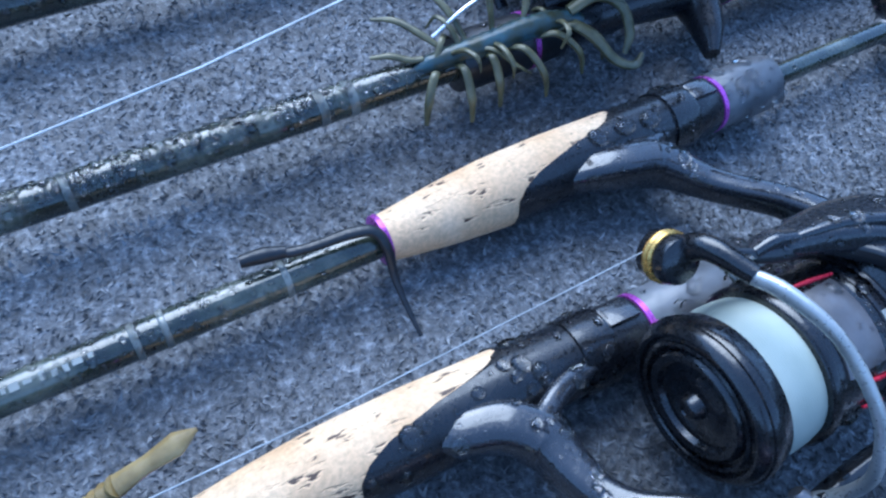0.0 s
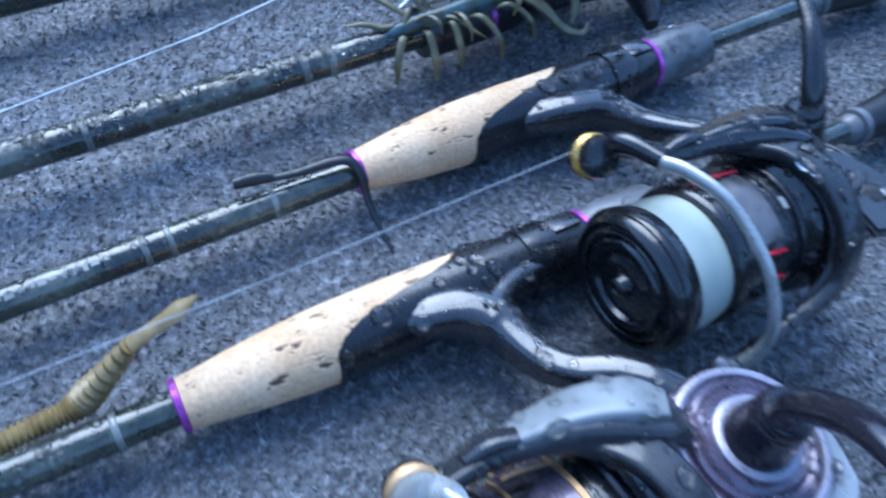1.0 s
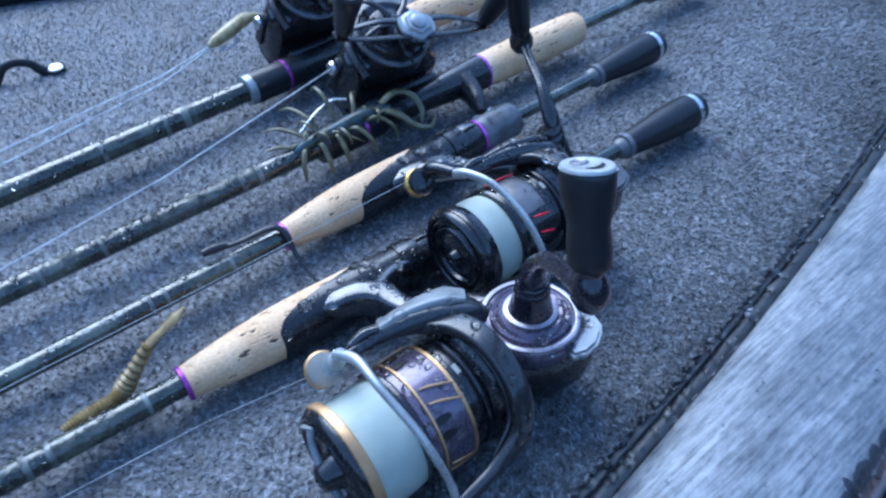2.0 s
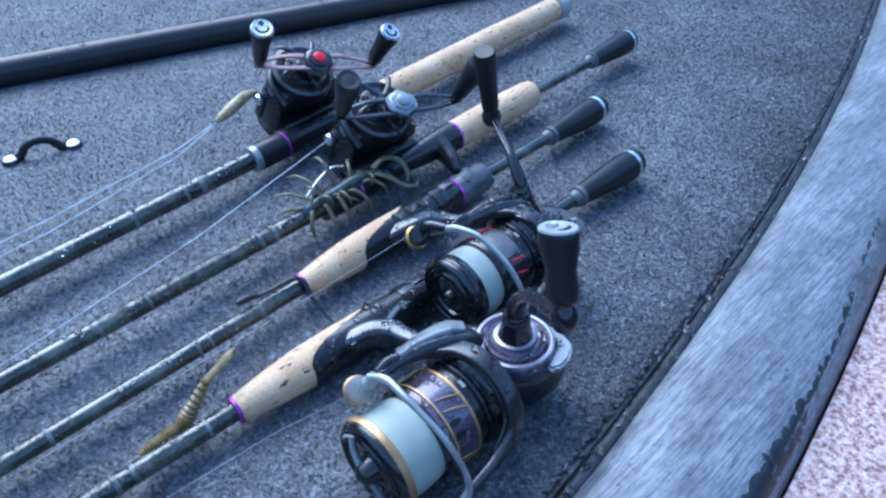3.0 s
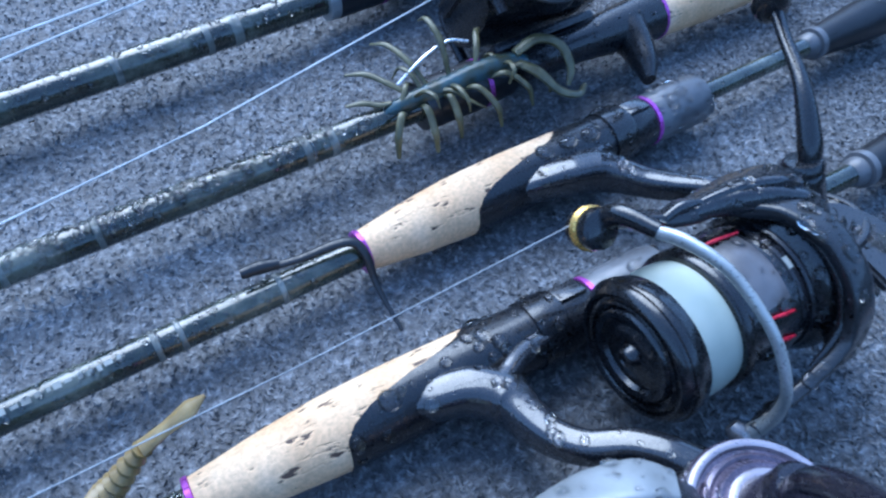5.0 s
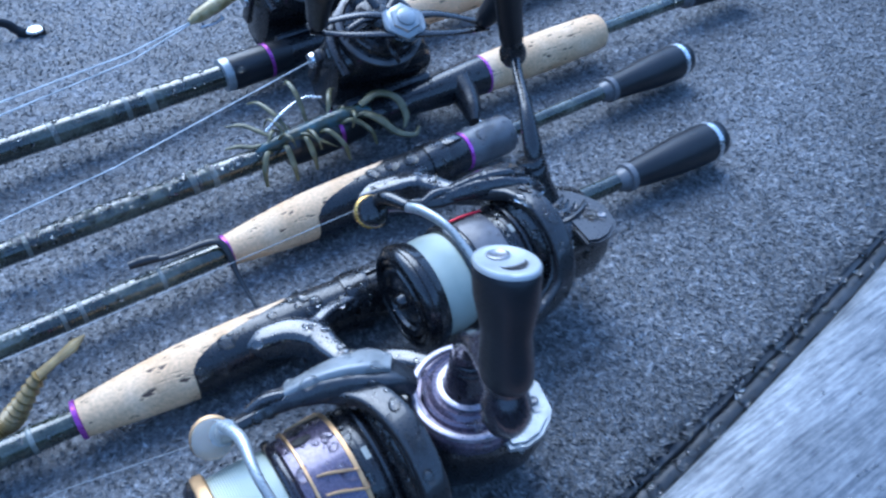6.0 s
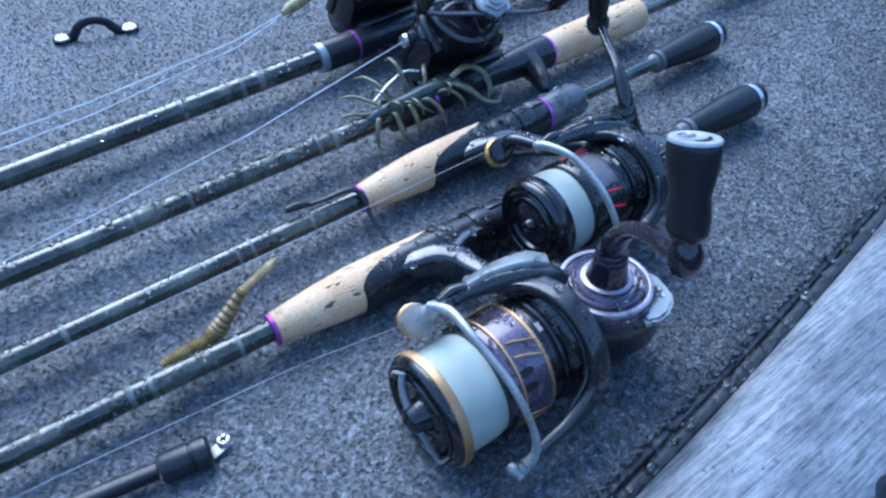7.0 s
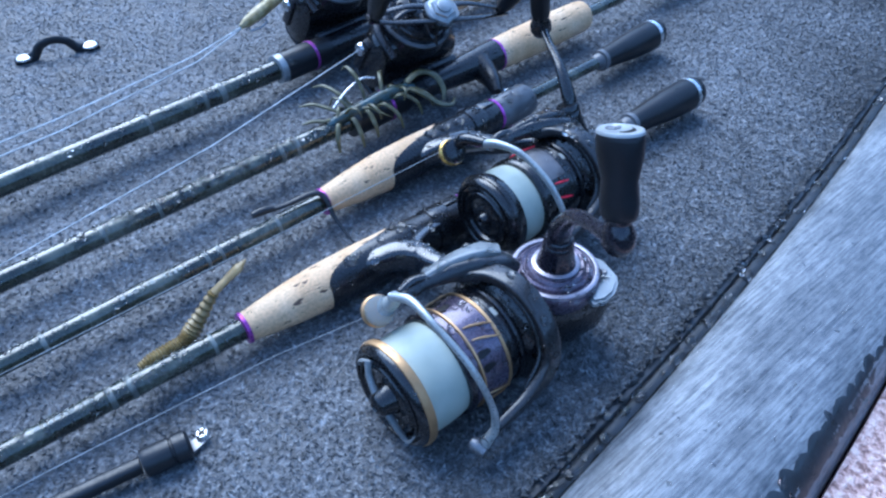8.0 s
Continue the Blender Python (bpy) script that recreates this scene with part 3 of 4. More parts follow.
    arm = sweep([P(gx + 0.05, gr, gd + 2), P(0.62, 0.375, -44), P(0.76, 0.365, -41), P(0.88, 0.335, -32), P(0.955, 0.335, -10), P(0.985, 0.35, 20), P(0.98, 0.365, 52), P(0.94, 0.38, 80), P(0.80, 0.39, 97), P(0.62, 0.405, 103), P(0.50, 0.42, 106)],
                [0.045, 0.05, 0.06, 0.062, 0.056, 0.052, 0.05, 0.05, 0.052, 0.046, 0.038], 16, steps=8, flat=0.5, up=radial, power=5.0)
    part("rotor_arm", arm, ARMBLACK, rotor, "broad curved satin rotor hoop")
    lip = sweep([P(0.80, 0.335, -38), P(0.905, 0.315, -18), P(0.94, 0.315, 10), P(0.945, 0.325, 40), P(0.915, 0.34, 72), P(0.80, 0.36, 92)], [0.012, 0.014, 0.015, 0.015, 0.014, 0.01], 10, steps=8)
    part("hoop_lip", lip, BLACK, rotor)
    part("arm_web", sweep([P(1.0, 0.24, -40), P(0.97, 0.30, -42), P(0.88, 0.34, -43)], [0.07, 0.07, 0.05], 12, up=radial, flat=0.6), BLACK, rotor)
    part("arm_web", sweep([P(1.0, 0.24, 84), P(0.97, 0.31, 86), P(0.90, 0.36, 88)], [0.07, 0.065, 0.045], 12, up=radial, flat=0.6), BLACK, rotor)
    housing = sweep([P(0.62, 0.375, -43), P(0.72, 0.38, -41), P(0.84, 0.372, -37), P(0.96, 0.355, -30), P(1.06, 0.325, -22), P(1.13, 0.27, -18)], [0.035, 0.062, 0.082, 0.09, 0.085, 0.06], 20, flat=0.55, up=radial, power=4.0, steps=8)
    fairing = part("arm_housing", housing, skin["housing"], rotor, "angled rotor arm fairing")
    lid = sweep([P(0.64, 0.402, -41), P(0.75, 0.412, -39), P(0.88, 0.415, -35), P(1.0, 0.405, -28), P(1.075, 0.378, -21)], [0.028, 0.055, 0.07, 0.072, 0.045], 16, flat=0.36, up=radial, power=5.0, steps=8)
    part("arm_cover", lid, skin["cover"], fairing, skin["cover_label"])
    part("cover_tab", sweep([P(0.56, 0.40, -43), P(0.63, 0.418, -41), P(0.70, 0.41, -38)], [0.03, 0.036, 0.03], 12, flat=0.6, up=radial, power=4.0, steps=5), MOULD, fairing)
    lever = sweep([P(gx + 0.03, gr, gd), P(gx + 0.05, gr + 0.025, gd + 14), P((gx + 0.47) / 2 + 0.02, 0.44, -24)], [0.045, 0.036, 0.027], 14, steps=7)
    part("bail_lever", lever, skin["lever"], rotor, "bail lever beside the line roller")
    wire = sweep([P((gx + 0.47) / 2 + 0.01, 0.438, -27), P((gx + 0.49) / 2 + 0.03, 0.44, -12), P(0.475, 0.435, 10), P(0.50, 0.43, 40), P(0.53, 0.425, 70), P(0.54, 0.425, 92), P(0.50, 0.425, 108)], [0.02, 0.021, 0.017, 0.016, 0.016, 0.018, 0.025], 12, steps=9, flat=1.15, up=radial)
    part("bail_wire", wire, skin["wire"], rotor, "thick satin bail wire")
    tip = P(0.47, 0.425, 109)
    part("bail_pivot", lathe(axes(tip, P(0.5, 0.6, 109) - tip, (1, 0, 0)), [(-0.05, 0.0), (-0.05, 0.024), (-0.03, 0.034), (0.0, 0.034), (0.012, 0.026), (0.03, 0.026), (0.035, 0.014), (0.035, 0.0)], 20), GREYMETAL, rotor)
    hubp = P(gx, gr, gd)
    R = axes(hubp, M.to_3x3() @ Vector(skin["roller_dir"]), (0, 0, 1)) @ Matrix.Scale(skin["roller_s"], 4)
    part("line_roller", lathe(R, [(-0.07, 0.0), (-0.07, 0.06), (-0.045, 0.084), (-0.02, 0.084), (-0.016, 0.06), (-0.016, 0.0)], 32), skin["rollerhouse"], rotor)
    part("roller_ring", lathe(R, [(-0.018, 0.06), (-0.016, 0.086), (-0.004, 0.09), (0.004, 0.084), (0.008, 0.084), (0.016, 0.09), (0.024, 0.084), (0.026, 0.06)], 36), skin["rollring"], rotor, "brass line roller ring")
    part("roller_cap", lathe(R, [(0.024, 0.08), (0.045, 0.084), (0.07, 0.077), (0.082, 0.05), (0.084, 0.0)], 32), skin["rollercap"], rotor)
    # gear case and stem
    body = part("gear_case", loft(M, [(1.05, 0.02, -0.02, 0.10, 0.13), (1.10, 0.02, -0.02, 0.20, 0.19), (1.25 + bx, -0.02, -0.02, 0.24, 0.22), (1.40 + bx, -0.06, -0.02, 0.22, 0.20), (1.50 + bx, -0.10, -0.02, 0.15, 0.15), (1.54 + bx, -0.12, -0.02, 0.06, 0.07)], 36, 2.8), BLACK, reel, "wet black gear case")
    rear = plate(M @ Matrix.Translation((1.27 + bx, -0.06, 0.15)), [(0.0, -0.25), (0.06, -0.275), (0.13, -0.27), (0.20, -0.235), (0.235, -0.20), (0.25, -0.15), (0.27, -0.08), (0.25, 0.0), (0.20, 0.10), (0.12, 0.16), (0.05, 0.1)], 0.035, 0.014)
    part("rear_cover", rear, skin["rear_skin"], body, skin["rear_label"])
    part("case_screw", lathe(axes(M @ V(1.46 + bx, -0.20, 0.183), (0, 0, 1), (1, 0, 0)), [(0.0, 0.022), (0.008, 0.022), (0.012, 0.016), (0.008, 0.01), (0.008, 0.0)], 16), GREYMETAL, body, "small steel screw")
    Z = axes(hub, skin["tilt"], (1, 0, 0))
    part("side_plate", lathe(Z, [(-0.08, 0.20), (-0.03, 0.228), (0.02, 0.234), (0.04, 0.232), (0.05, 0.222), (0.055, 0.0)], 64), skin["plate"], body, skin["plate_label"])
    part("plate_ring", lathe(Z, [(0.045, 0.226), (0.062, 0.222), (0.067, 0.212), (0.064, 0.20), (0.05, 0.194)], 64), skin["ring"], body)
    part("plate_disc", lathe(Z, [(0.05, 0.182), (0.07, 0.178), (0.076, 0.168), (0.07, 0.158), (0.08, 0.15), (0.088, 0.14), (0.085, 0.128), (0.085, 0.0)], 64), skin["disc"], body)
    part("collar_ring", lathe(Z, [(0.08, 0.122), (0.098, 0.122), (0.104, 0.112), (0.10, 0.09)], 48), skin["ring"], body)
    widths = [0.05, 0.064, 0.074, 0.078, 0.064, 0.054, 0.05, 0.052, 0.058, 0.08]
    part("stem", sweep([V(*p) - V(0, 0.0, w * 0.9) for p, w in zip(foot[0], widths)], widths, 24, flat=1.1, power=3.4, steps=9), STEMGREY, reel, "wet black reel stem with a flat top")
    part("foot", sweep([V(*p) - V(0, 0.0, 0.036) for p in foot[1]], [0.046, 0.036, 0.034, 0.032, 0.026], 20, flat=1.1, power=3.4, steps=7), STEMGREY, reel)
    # handle
    handle = part("handle_collar", lathe(Z @ Matrix.Diagonal((skin["collar_h"], skin["collar_w"], skin["collar_w"], 1)), [(0.08, 0.118), (0.10, 0.112), (0.16, 0.096), (0.22, 0.086), (0.244, 0.084), (0.25, 0.078), (0.256, 0.084), (0.275, 0.082), (0.288, 0.07), (0.29, 0.0)], 40), skin["collar"], reel, skin["collar_label"])
    part("handle_arm", sweep(arm_path, skin["arm_r"], 16, steps=8, flat=0.75), skin["armskin"], handle)
    base, top = Vector(knob[0]), Vector(knob[1])
    K = axes(base, top - base, (1, 0, 0))
    L = (top - base).length
    kr = skin["knob_r"]
    part("knob_socket", lathe(K, [(-0.085, 0.0), (-0.08, 0.025), (-0.06, 0.05), (-0.025, 0.068), (0.015, 0.068), (0.045, 0.056), (0.06, 0.05), (0.075, 0.056), (0.09, 0.056), (0.09, 0.0)], 28), skin["armskin"], handle)
    oy, oz = skin["oval"]
    KO = K @ Matrix.Diagonal((1, oy, oz, 1))
    grip = part("knob", lathe(KO, [(0.075, 0.05), (0.08, kr[0] * 0.85), (0.10, kr[0]), (L * 0.35, kr[0] * 1.03), (L * 0.55, kr[1]), (L * 0.78, kr[2] * 0.98), (L * 0.92, kr[2]), (L * 0.97, kr[2] * 0.96), (L * 0.99, kr[2] * 0.86), (L * 0.985, 0.0)], 40), EVA, handle, "black rubber handle knob")
    if skin["cap"]:
        w = kr[2]
        rim = [(L * 0.965, w * 0.9), (L * 0.972, w * 0.985), (L * 0.992, w * 0.98), (L * 1.004, w * 0.93), (L * 1.006, w * 0.84), (L * 1.0, w * 0.78), (L * 1.0, 0.0)]
        cap = part("knob_cap", lathe(KO, rim, 48), KNOBCAP, grip, "pale oval knob cap")
        T = K @ Matrix.Translation((L * 1.0 - 0.001, 0, 0)) @ Matrix.Rotation(radians(90), 4, "Y")
        crescent = [(w * 0.46 * oz * math.sin(t), w * oy * (0.26 + 0.36 * math.cos(t) - 0.2 * q * math.cos(t))) for q, ts in ((0, range(-90, 91, 15)), (1, range(75, -76, -15))) for t in (radians(u) for u in ts)]
        # slot shade as a dark crescent laid on the cap
        part("cap_slot", plate(T, crescent, 0.004), DARKHOLE, handle)
        part("cap_dimple", lathe(K @ Matrix.Translation((L * 1.0, -w * 0.34 * oy, 0)), [(0.0, 0.03), (0.004, 0.03), (0.006, 0.024), (0.002, 0.018), (0.002, 0.0)], 20), GREYMETAL, handle)
    return reel, M


DARKHOLE = worn("dark_recess", (0.006, 0.006, 0.008), 0.5)
SATIN = worn("satin_bail_wire", (0.44, 0.46, 0.45), 0.34, 0.5)
GLASSY, glassy_tree, glassy_node = material("clear_roller_cap", (0.75, 0.8, 0.8), 0.12)
glassy_node.inputs["Transmission Weight"].default_value = 0.75
GREYMETAL = worn("scuffed_grey_metal", (0.24, 0.24, 0.25), 0.35, 0.6, 0.2)
ARMBLACK = worn("wet_rotor_black", (0.018, 0.020, 0.024), 0.34, 0.1, 0.5, relief=0.00005)
COVERGREY = worn("pale_satin_cover", (0.21, 0.225, 0.23), 0.48, 0.1, 0.3, relief=0.00008)
SKIRTGREY = worn("scuffed_grey_skirt", (0.12, 0.118, 0.125), 0.42, 0.3, 0.2, vary=0.6)
STEMGREY = worn("wet_satin_stem", (0.018, 0.02, 0.025), 0.2, 0.0, 1.0, relief=0.00004)
PLATEGREY = worn("satin_grey_plate", (0.085, 0.09, 0.10), 0.38, 0.1, 0.3, relief=0.00006)
KNOBCAP = worn("pale_knob_cap", (0.40, 0.42, 0.42), 0.42, 0.1, 0.3, relief=0.00006)
HOUSING = worn("dark_satin_fairing", (0.026, 0.029, 0.035), 0.34, 0.1, 0.4, relief=0.00006)
SKIN_A = dict(pin=1.0, rollring=GOLD, tilt=(0, 0, 1), roller=(0.42, 0.375, -45), lever=SATIN, wound=(0.338, 0.55), holes=(20, 100, 190, -62), panels=(), oval=(1.16, 0.9), disc=PLUM, housing=HOUSING, rear_label="pale grey rear body cover", accent_label="thin gold ring", lip=GOLD, lip_label="gold rimmed spool", rear=PLUMDARK, skirt=PLUM, skirt_label="plum spool skirt", rings=((0.632, 0.006), (0.788, 0.010)), accent=GOLD, lines=True, arcs=(),
              fins=(128, 308), fin=PALE, rear_skin=PALE, cover=COVERGREY, cover_label="pale grey metal cover", wire=SATIN, rollerhouse=BLACK, rollercap=GLASSY, roller_dir=(-0.1, -0.7, 0.7), roller_s=0.86,
              plate=PLUM, plate_label="plum metal side plate", ring=PLUMRING, collar=PLUMDARK, collar_label="dark plum handle collar", collar_h=0.92, collar_w=0.92, arm_r=[0.062, 0.064, 0.05, 0.037, 0.036, 0.042],
              armskin=PLUMDARK, knob_r=(0.070, 0.066, 0.086), cap=True)
SKIN_B = dict(SKIN_A, pin=0.62, rollring=BRASS, wound=(0.372, 0.54), holes=(40, 62, 110), panels=((0.615, 0.775, -22, 40),), oval=(1.0, 1.0), disc=BLACK, housing=MOULD, rear_label="dark grey body cover", tilt=(-0.08, 0.36, 0.93), roller=(0.325, 0.465, -55), lever=BLACK, lip=BLACK, lip_label="black rimmed spool", rear=BLACK, skirt=BLACK, skirt_label="black spool skirt with red details", rings=(), accent=RED, lines=False, arcs=((0.60, -30, 0.79, -24), (0.66, 46, 0.77, 50), (0.67, 66, 0.77, 72)),
              fin=GRAPHITE, fins=(), roller_dir=(-0.05, -0.75, 0.66), roller_s=0.85, rear_skin=HOUSING, cover=MOULD, cover_label="dark grey body cover", wire=SATIN, rollercap=BLACK, plate=BLACK, plate_label="black side plate", ring=GRAPHITE,
              collar=BLACK, collar_label="black handle collar", collar_h=1.12, collar_w=0.86, arm_r=[0.045, 0.047, 0.038, 0.029, 0.025, 0.027], armskin=BLACK, knob_r=(0.06, 0.066, 0.075), cap=False)
STEM_A = ([(-0.23, -0.69, 0.21), (-0.12, -0.745, 0.27), (0.0, -0.785, 0.288), (0.085, -0.87, 0.29), (0.105, -0.97, 0.29), (0.13, -1.07, 0.30), (0.19, -1.16, 0.325), (0.29, -1.24, 0.37), (0.37, -1.35, 0.39), (0.42, -1.47, 0.38)],
          [(0.06, -0.85, 0.295), (0.13, -0.81, 0.29), (0.22, -0.77, 0.28), (0.344, -0.745, 0.26), (0.45, -0.72, 0.23)])
STEM_B = ([(0.68, -0.08, 0.21), (0.80, -0.12, 0.265), (0.93, -0.15, 0.28), (1.05, -0.18, 0.278), (1.12, -0.25, 0.27), (1.18, -0.34, 0.27), (1.25, -0.43, 0.285), (1.36, -0.55, 0.31), (1.43, -0.70, 0.34), (1.40, -0.88, 0.36)],
          [(0.98, -0.12, 0.27), (1.07, -0.10, 0.26), (1.16, -0.08, 0.25), (1.25, -0.06, 0.23), (1.33, -0.04, 0.21)])
reel_a, RA = spinning_reel((-0.925, -1.575, 0.28), STEM_A, 0.03, 1.0, SKIN_A, "spinning reel with plum and gold spool lying on its side", (0.38, -1.615, 0.44),
    [(0.37, -1.62, 0.68), (0.36, -1.64, 0.80), (0.31, -1.74, 0.95), (0.23, -1.90, 1.05), (0.15, -2.06, 1.12), (0.13, -2.10, 1.15)], ((0.13, -2.095, 1.17), (0.195, -1.965, 1.575)))
reel_b, RB = spinning_reel((0.215, -1.01, 0.385), STEM_B, -0.13, 0.92, SKIN_B, "black and red spinning reel lying on its side", (1.30, -0.955, 0.43),
    [(1.30, -0.865, 0.70), (1.305, -0.82, 0.77), (1.34, -0.73, 0.85), (1.39, -0.63, 0.90), (1.47, -0.48, 0.93), (1.55, -0.34, 0.965)], ((1.55, -0.33, 0.96), (1.42, -0.37, 1.5)))


# ---- low-profile casting reels ----
def casting_reel(RM, nut, bar_deg, label, colours):
    """RM: rod frame (x along the rod, z towards the reel); the handle side is local -y."""
    reel = thing("casting_reel", RM @ V(1.4, 0, 0) * 1.0, label, "fishing reel", "reels on the rods")
    reel.location.z = 0
    part("frame", loft(RM, [(1.04, 0.05, 0.34, 0.18, 0.07), (1.07, 0.04, 0.36, 0.24, 0.14), (1.18, 0.03, 0.39, 0.28, 0.20), (1.4, 0.02, 0.40, 0.30, 0.235), (1.58, 0.02, 0.36, 0.28, 0.21), (1.70, 0.02, 0.28, 0.21, 0.13), (1.74, 0.02, 0.24, 0.14, 0.06)], 36, 2.6), BLACK, reel, "glossy black palm-shaped reel frame")
    part("foot", block(RM @ Matrix.Translation((1.38, 0, 0.11)), (0.62, 0.12, 0.05), 0.02), GRAPHITE, reel)
    part("level_wind", block(RM @ Matrix.Translation((1.05, 0.02, 0.44)), (0.06, 0.3, 0.08), 0.02), GRAPHITE, reel)
    part("line_guide", lathe(RM @ Matrix.Translation((1.0, -0.04, 0.46)), [(0.0, 0.02), (0.0, 0.045), (0.03, 0.05), (0.05, 0.03)], 18), SILVER, reel, "bright line guide")
    Y = axes(RM @ V(1.4, -0.18, 0.40), RM.to_3x3() @ V(0, -1, 0), RM.to_3x3() @ V(0, 0, 1))
    part("gear_housing", lathe(Y, [(0.0, 0.265), (0.10, 0.262), (0.15, 0.25), (0.155, 0.235), (0.15, 0.225), (0.165, 0.215), (0.18, 0.20), (0.172, 0.17), (0.185, 0.15), (0.185, 0.0)], 48), GRAPHITE, reel, "rounded dark gear housing")
    part("housing_ring", lathe(Y, [(0.165, 0.222), (0.18, 0.218), (0.18, 0.205), (0.168, 0.20)], 48), BLACK, reel)
    star = part("star_drag", lathe(Y, [(0.18, 0.10), (0.225, 0.095), (0.24, 0.08), (0.25, 0.06), (0.25, 0.0)], 28), BLACK, reel, "black star drag wheel")
    for k in range(5):
        a = 2 * math.pi * k / 5 + 0.5
        d, e = V(0, math.cos(a), math.sin(a)), V(0, -math.sin(a), math.cos(a))
        spoke = sweep([Y @ (V(0.235, 0, 0) + d * 0.06), Y @ (V(0.25, 0, 0) + d * 0.15 + e * 0.015), Y @ (V(0.235, 0, 0) + d * 0.235 + e * 0.045), Y @ (V(0.20, 0, 0) + d * 0.285 + e * 0.085)], [0.034, 0.022, 0.024, 0.012], 10, steps=6, flat=0.7)
        part("spoke", spoke, GRAPHITE, star)
    part("side_rib", lathe(Y, [(0.10, 0.25), (0.12, 0.272), (0.135, 0.272), (0.15, 0.25)], 48), PLATEGREY, reel)
    for v in (-0.24, 0.27):
        hood = sweep([RM @ V(1.08, v, 0.20), RM @ V(1.10, v, 0.44), RM @ V(1.24, v, 0.60), RM @ V(1.44, v, 0.64), RM @ V(1.62, v, 0.54), RM @ V(1.73, v, 0.33)], [0.03, 0.035, 0.036, 0.036, 0.034, 0.028], 12, steps=7, flat=0.7)
        part("side_frame", hood, GRAPHITE, reel, "rounded black side frame")
    part("thumb_bar", block(RM @ Matrix.Translation((1.72, 0.05, 0.40)) @ Matrix.Rotation(0.5, 4, "Y"), (0.10, 0.36, 0.05), 0.02), RUBBER, reel)
    # handle
    a = radians(bar_deg)
    d = Vector(RM.to_3x3() @ V(math.cos(a), 0, math.sin(a)))
    out = RM.to_3x3() @ V(0, -1, 0)
    c = Vector(nut)
    W = axes(c, d, out)
    wing = []
    for sgn in (-1, 1):
        wing += [[V(0.06 * sgn, w, -0.075), V(0.22 * sgn, w * 1.1, -0.07), V(0.38 * sgn, w * 0.8, -0.085), V(0.54 * sgn, w * 0.2, -0.10)] for w in (-0.058, 0.058)]
    bars = None
    for pts in wing:
        bars = sweep([W @ p for p in pts], [0.046, 0.034, 0.03, 0.04], 12, bars, 6, flat=0.45)
    lathe(axes(W @ V(0, 0, -0.12), out, d), [(0.0, 0.115), (0.05, 0.12), (0.062, 0.10), (0.062, 0.0)], 28, bars)
    handle = part("handle", bars, colours["bar"], reel, colours["bar_label"])
    N = axes(c - out * 0.06, out, d)
    part("handle_nut", lathe(N, [(0.0, 0.12), (0.02, 0.12), (0.03, 0.105), (0.035, 0.09), (0.05, 0.085), (0.055, 0.06), (0.055, 0.0)], colours["sides"]), colours["nut"], handle, colours["nut_label"])
    part("nut_plate", plate(axes(c - out * 0.052, d, out), [(0.125 * math.copysign(abs(math.cos(t)) ** 0.6, math.cos(t)), 0.085 * math.copysign(abs(math.sin(t)) ** 0.6, math.sin(t))) for t in (2 * math.pi * k / 28 for k in range(28))], 0.018, 0.006), colours["nut"], handle)
    part("nut_cap", lathe(N, [(0.05, 0.055), (0.065, 0.053), (0.072, 0.04), (0.072, 0.0)], 20), colours["cap"], handle)
    part("axle", lathe(axes(c - out * 0.30, out, d), [(0.0, 0.06), (0.22, 0.06)], 20), GRAPHITE, handle)
    for sgn in (-1, 1):
        base = c + d * (0.5 * sgn) - out * 0.07
        K = axes(base, out + d * (0.12 * sgn), d)
        knob = part("paddle_knob", lathe(K @ Matrix.Diagonal((1, 1.0, 0.88, 1)), [(0.0, 0.035), (0.02, 0.055), (0.08, 0.07), (0.2, 0.078), (0.31, 0.096), (0.37, 0.102), (0.395, 0.092), (0.40, 0.07)], 32), RUBBER, handle, "black rubber paddle knob")
        if colours["knobcap"]:
            cap = part("knob_cap", lathe(K, [(0.385, 0.093), (0.402, 0.09), (0.41, 0.08), (0.408, 0.066), (0.404, 0.0)], 32), SILVER, knob, "silver knob cap")
            T = K @ Matrix.Translation((0.403, 0, 0)) @ Matrix.Rotation(radians(90), 4, "Y")
            # dark plates on the cap carry the shade of its two openings
            part("cap_hole", plate(T, [((0.058 - 0.022 * q) * math.sin(t), (0.058 - 0.022 * q) * math.cos(t)) for q, ts in ((0, range(-100, 101, 20)), (1, range(100, -101, -20))) for t in (radians(u) for u in ts)], 0.006), DARKHOLE, handle)
            part("cap_hole", plate(T @ Matrix.Translation((0, -0.045, 0)), [(0.024 * math.cos(t), 0.024 * math.sin(t)) for t in (2 * math.pi * k / 14 for k in range(14))], 0.006), DARKHOLE, handle)
        else:
            part("knob_cap", lathe(K, [(0.39, 0.085), (0.405, 0.08), (0.40, 0.05), (0.385, 0.045), (0.385, 0.0)], 32), DARKHOLE, knob)
    return reel


reel_c = casting_reel(MC, (1.39, 0.43, 0.88), -17, "black low-profile casting reel with silver handle nut", dict(sides=6, bar=BLACK, bar_label="black swept handle", nut=PALE, nut_label="silver handle nut", cap=PALE, knobcap=False))
reel_d = casting_reel(MD, (1.41, 1.52, 0.88), -25, "black low-profile casting reel with bronze handle and red nut cap", dict(sides=24, bar=BRONZE, bar_label="bronze swept handle", nut=BLACK, nut_label="black handle nut", cap=RED, knobcap=True))


# ---- lines ----
def fishing_line(pts, label, r=0.0027, mat=None):
    return solo("fishing_line", sweep(pts, r, 6, steps=2), mat or MONO, label, "fishing line", "lines along the rods", base=(pts[0][0], pts[0][1], 0))


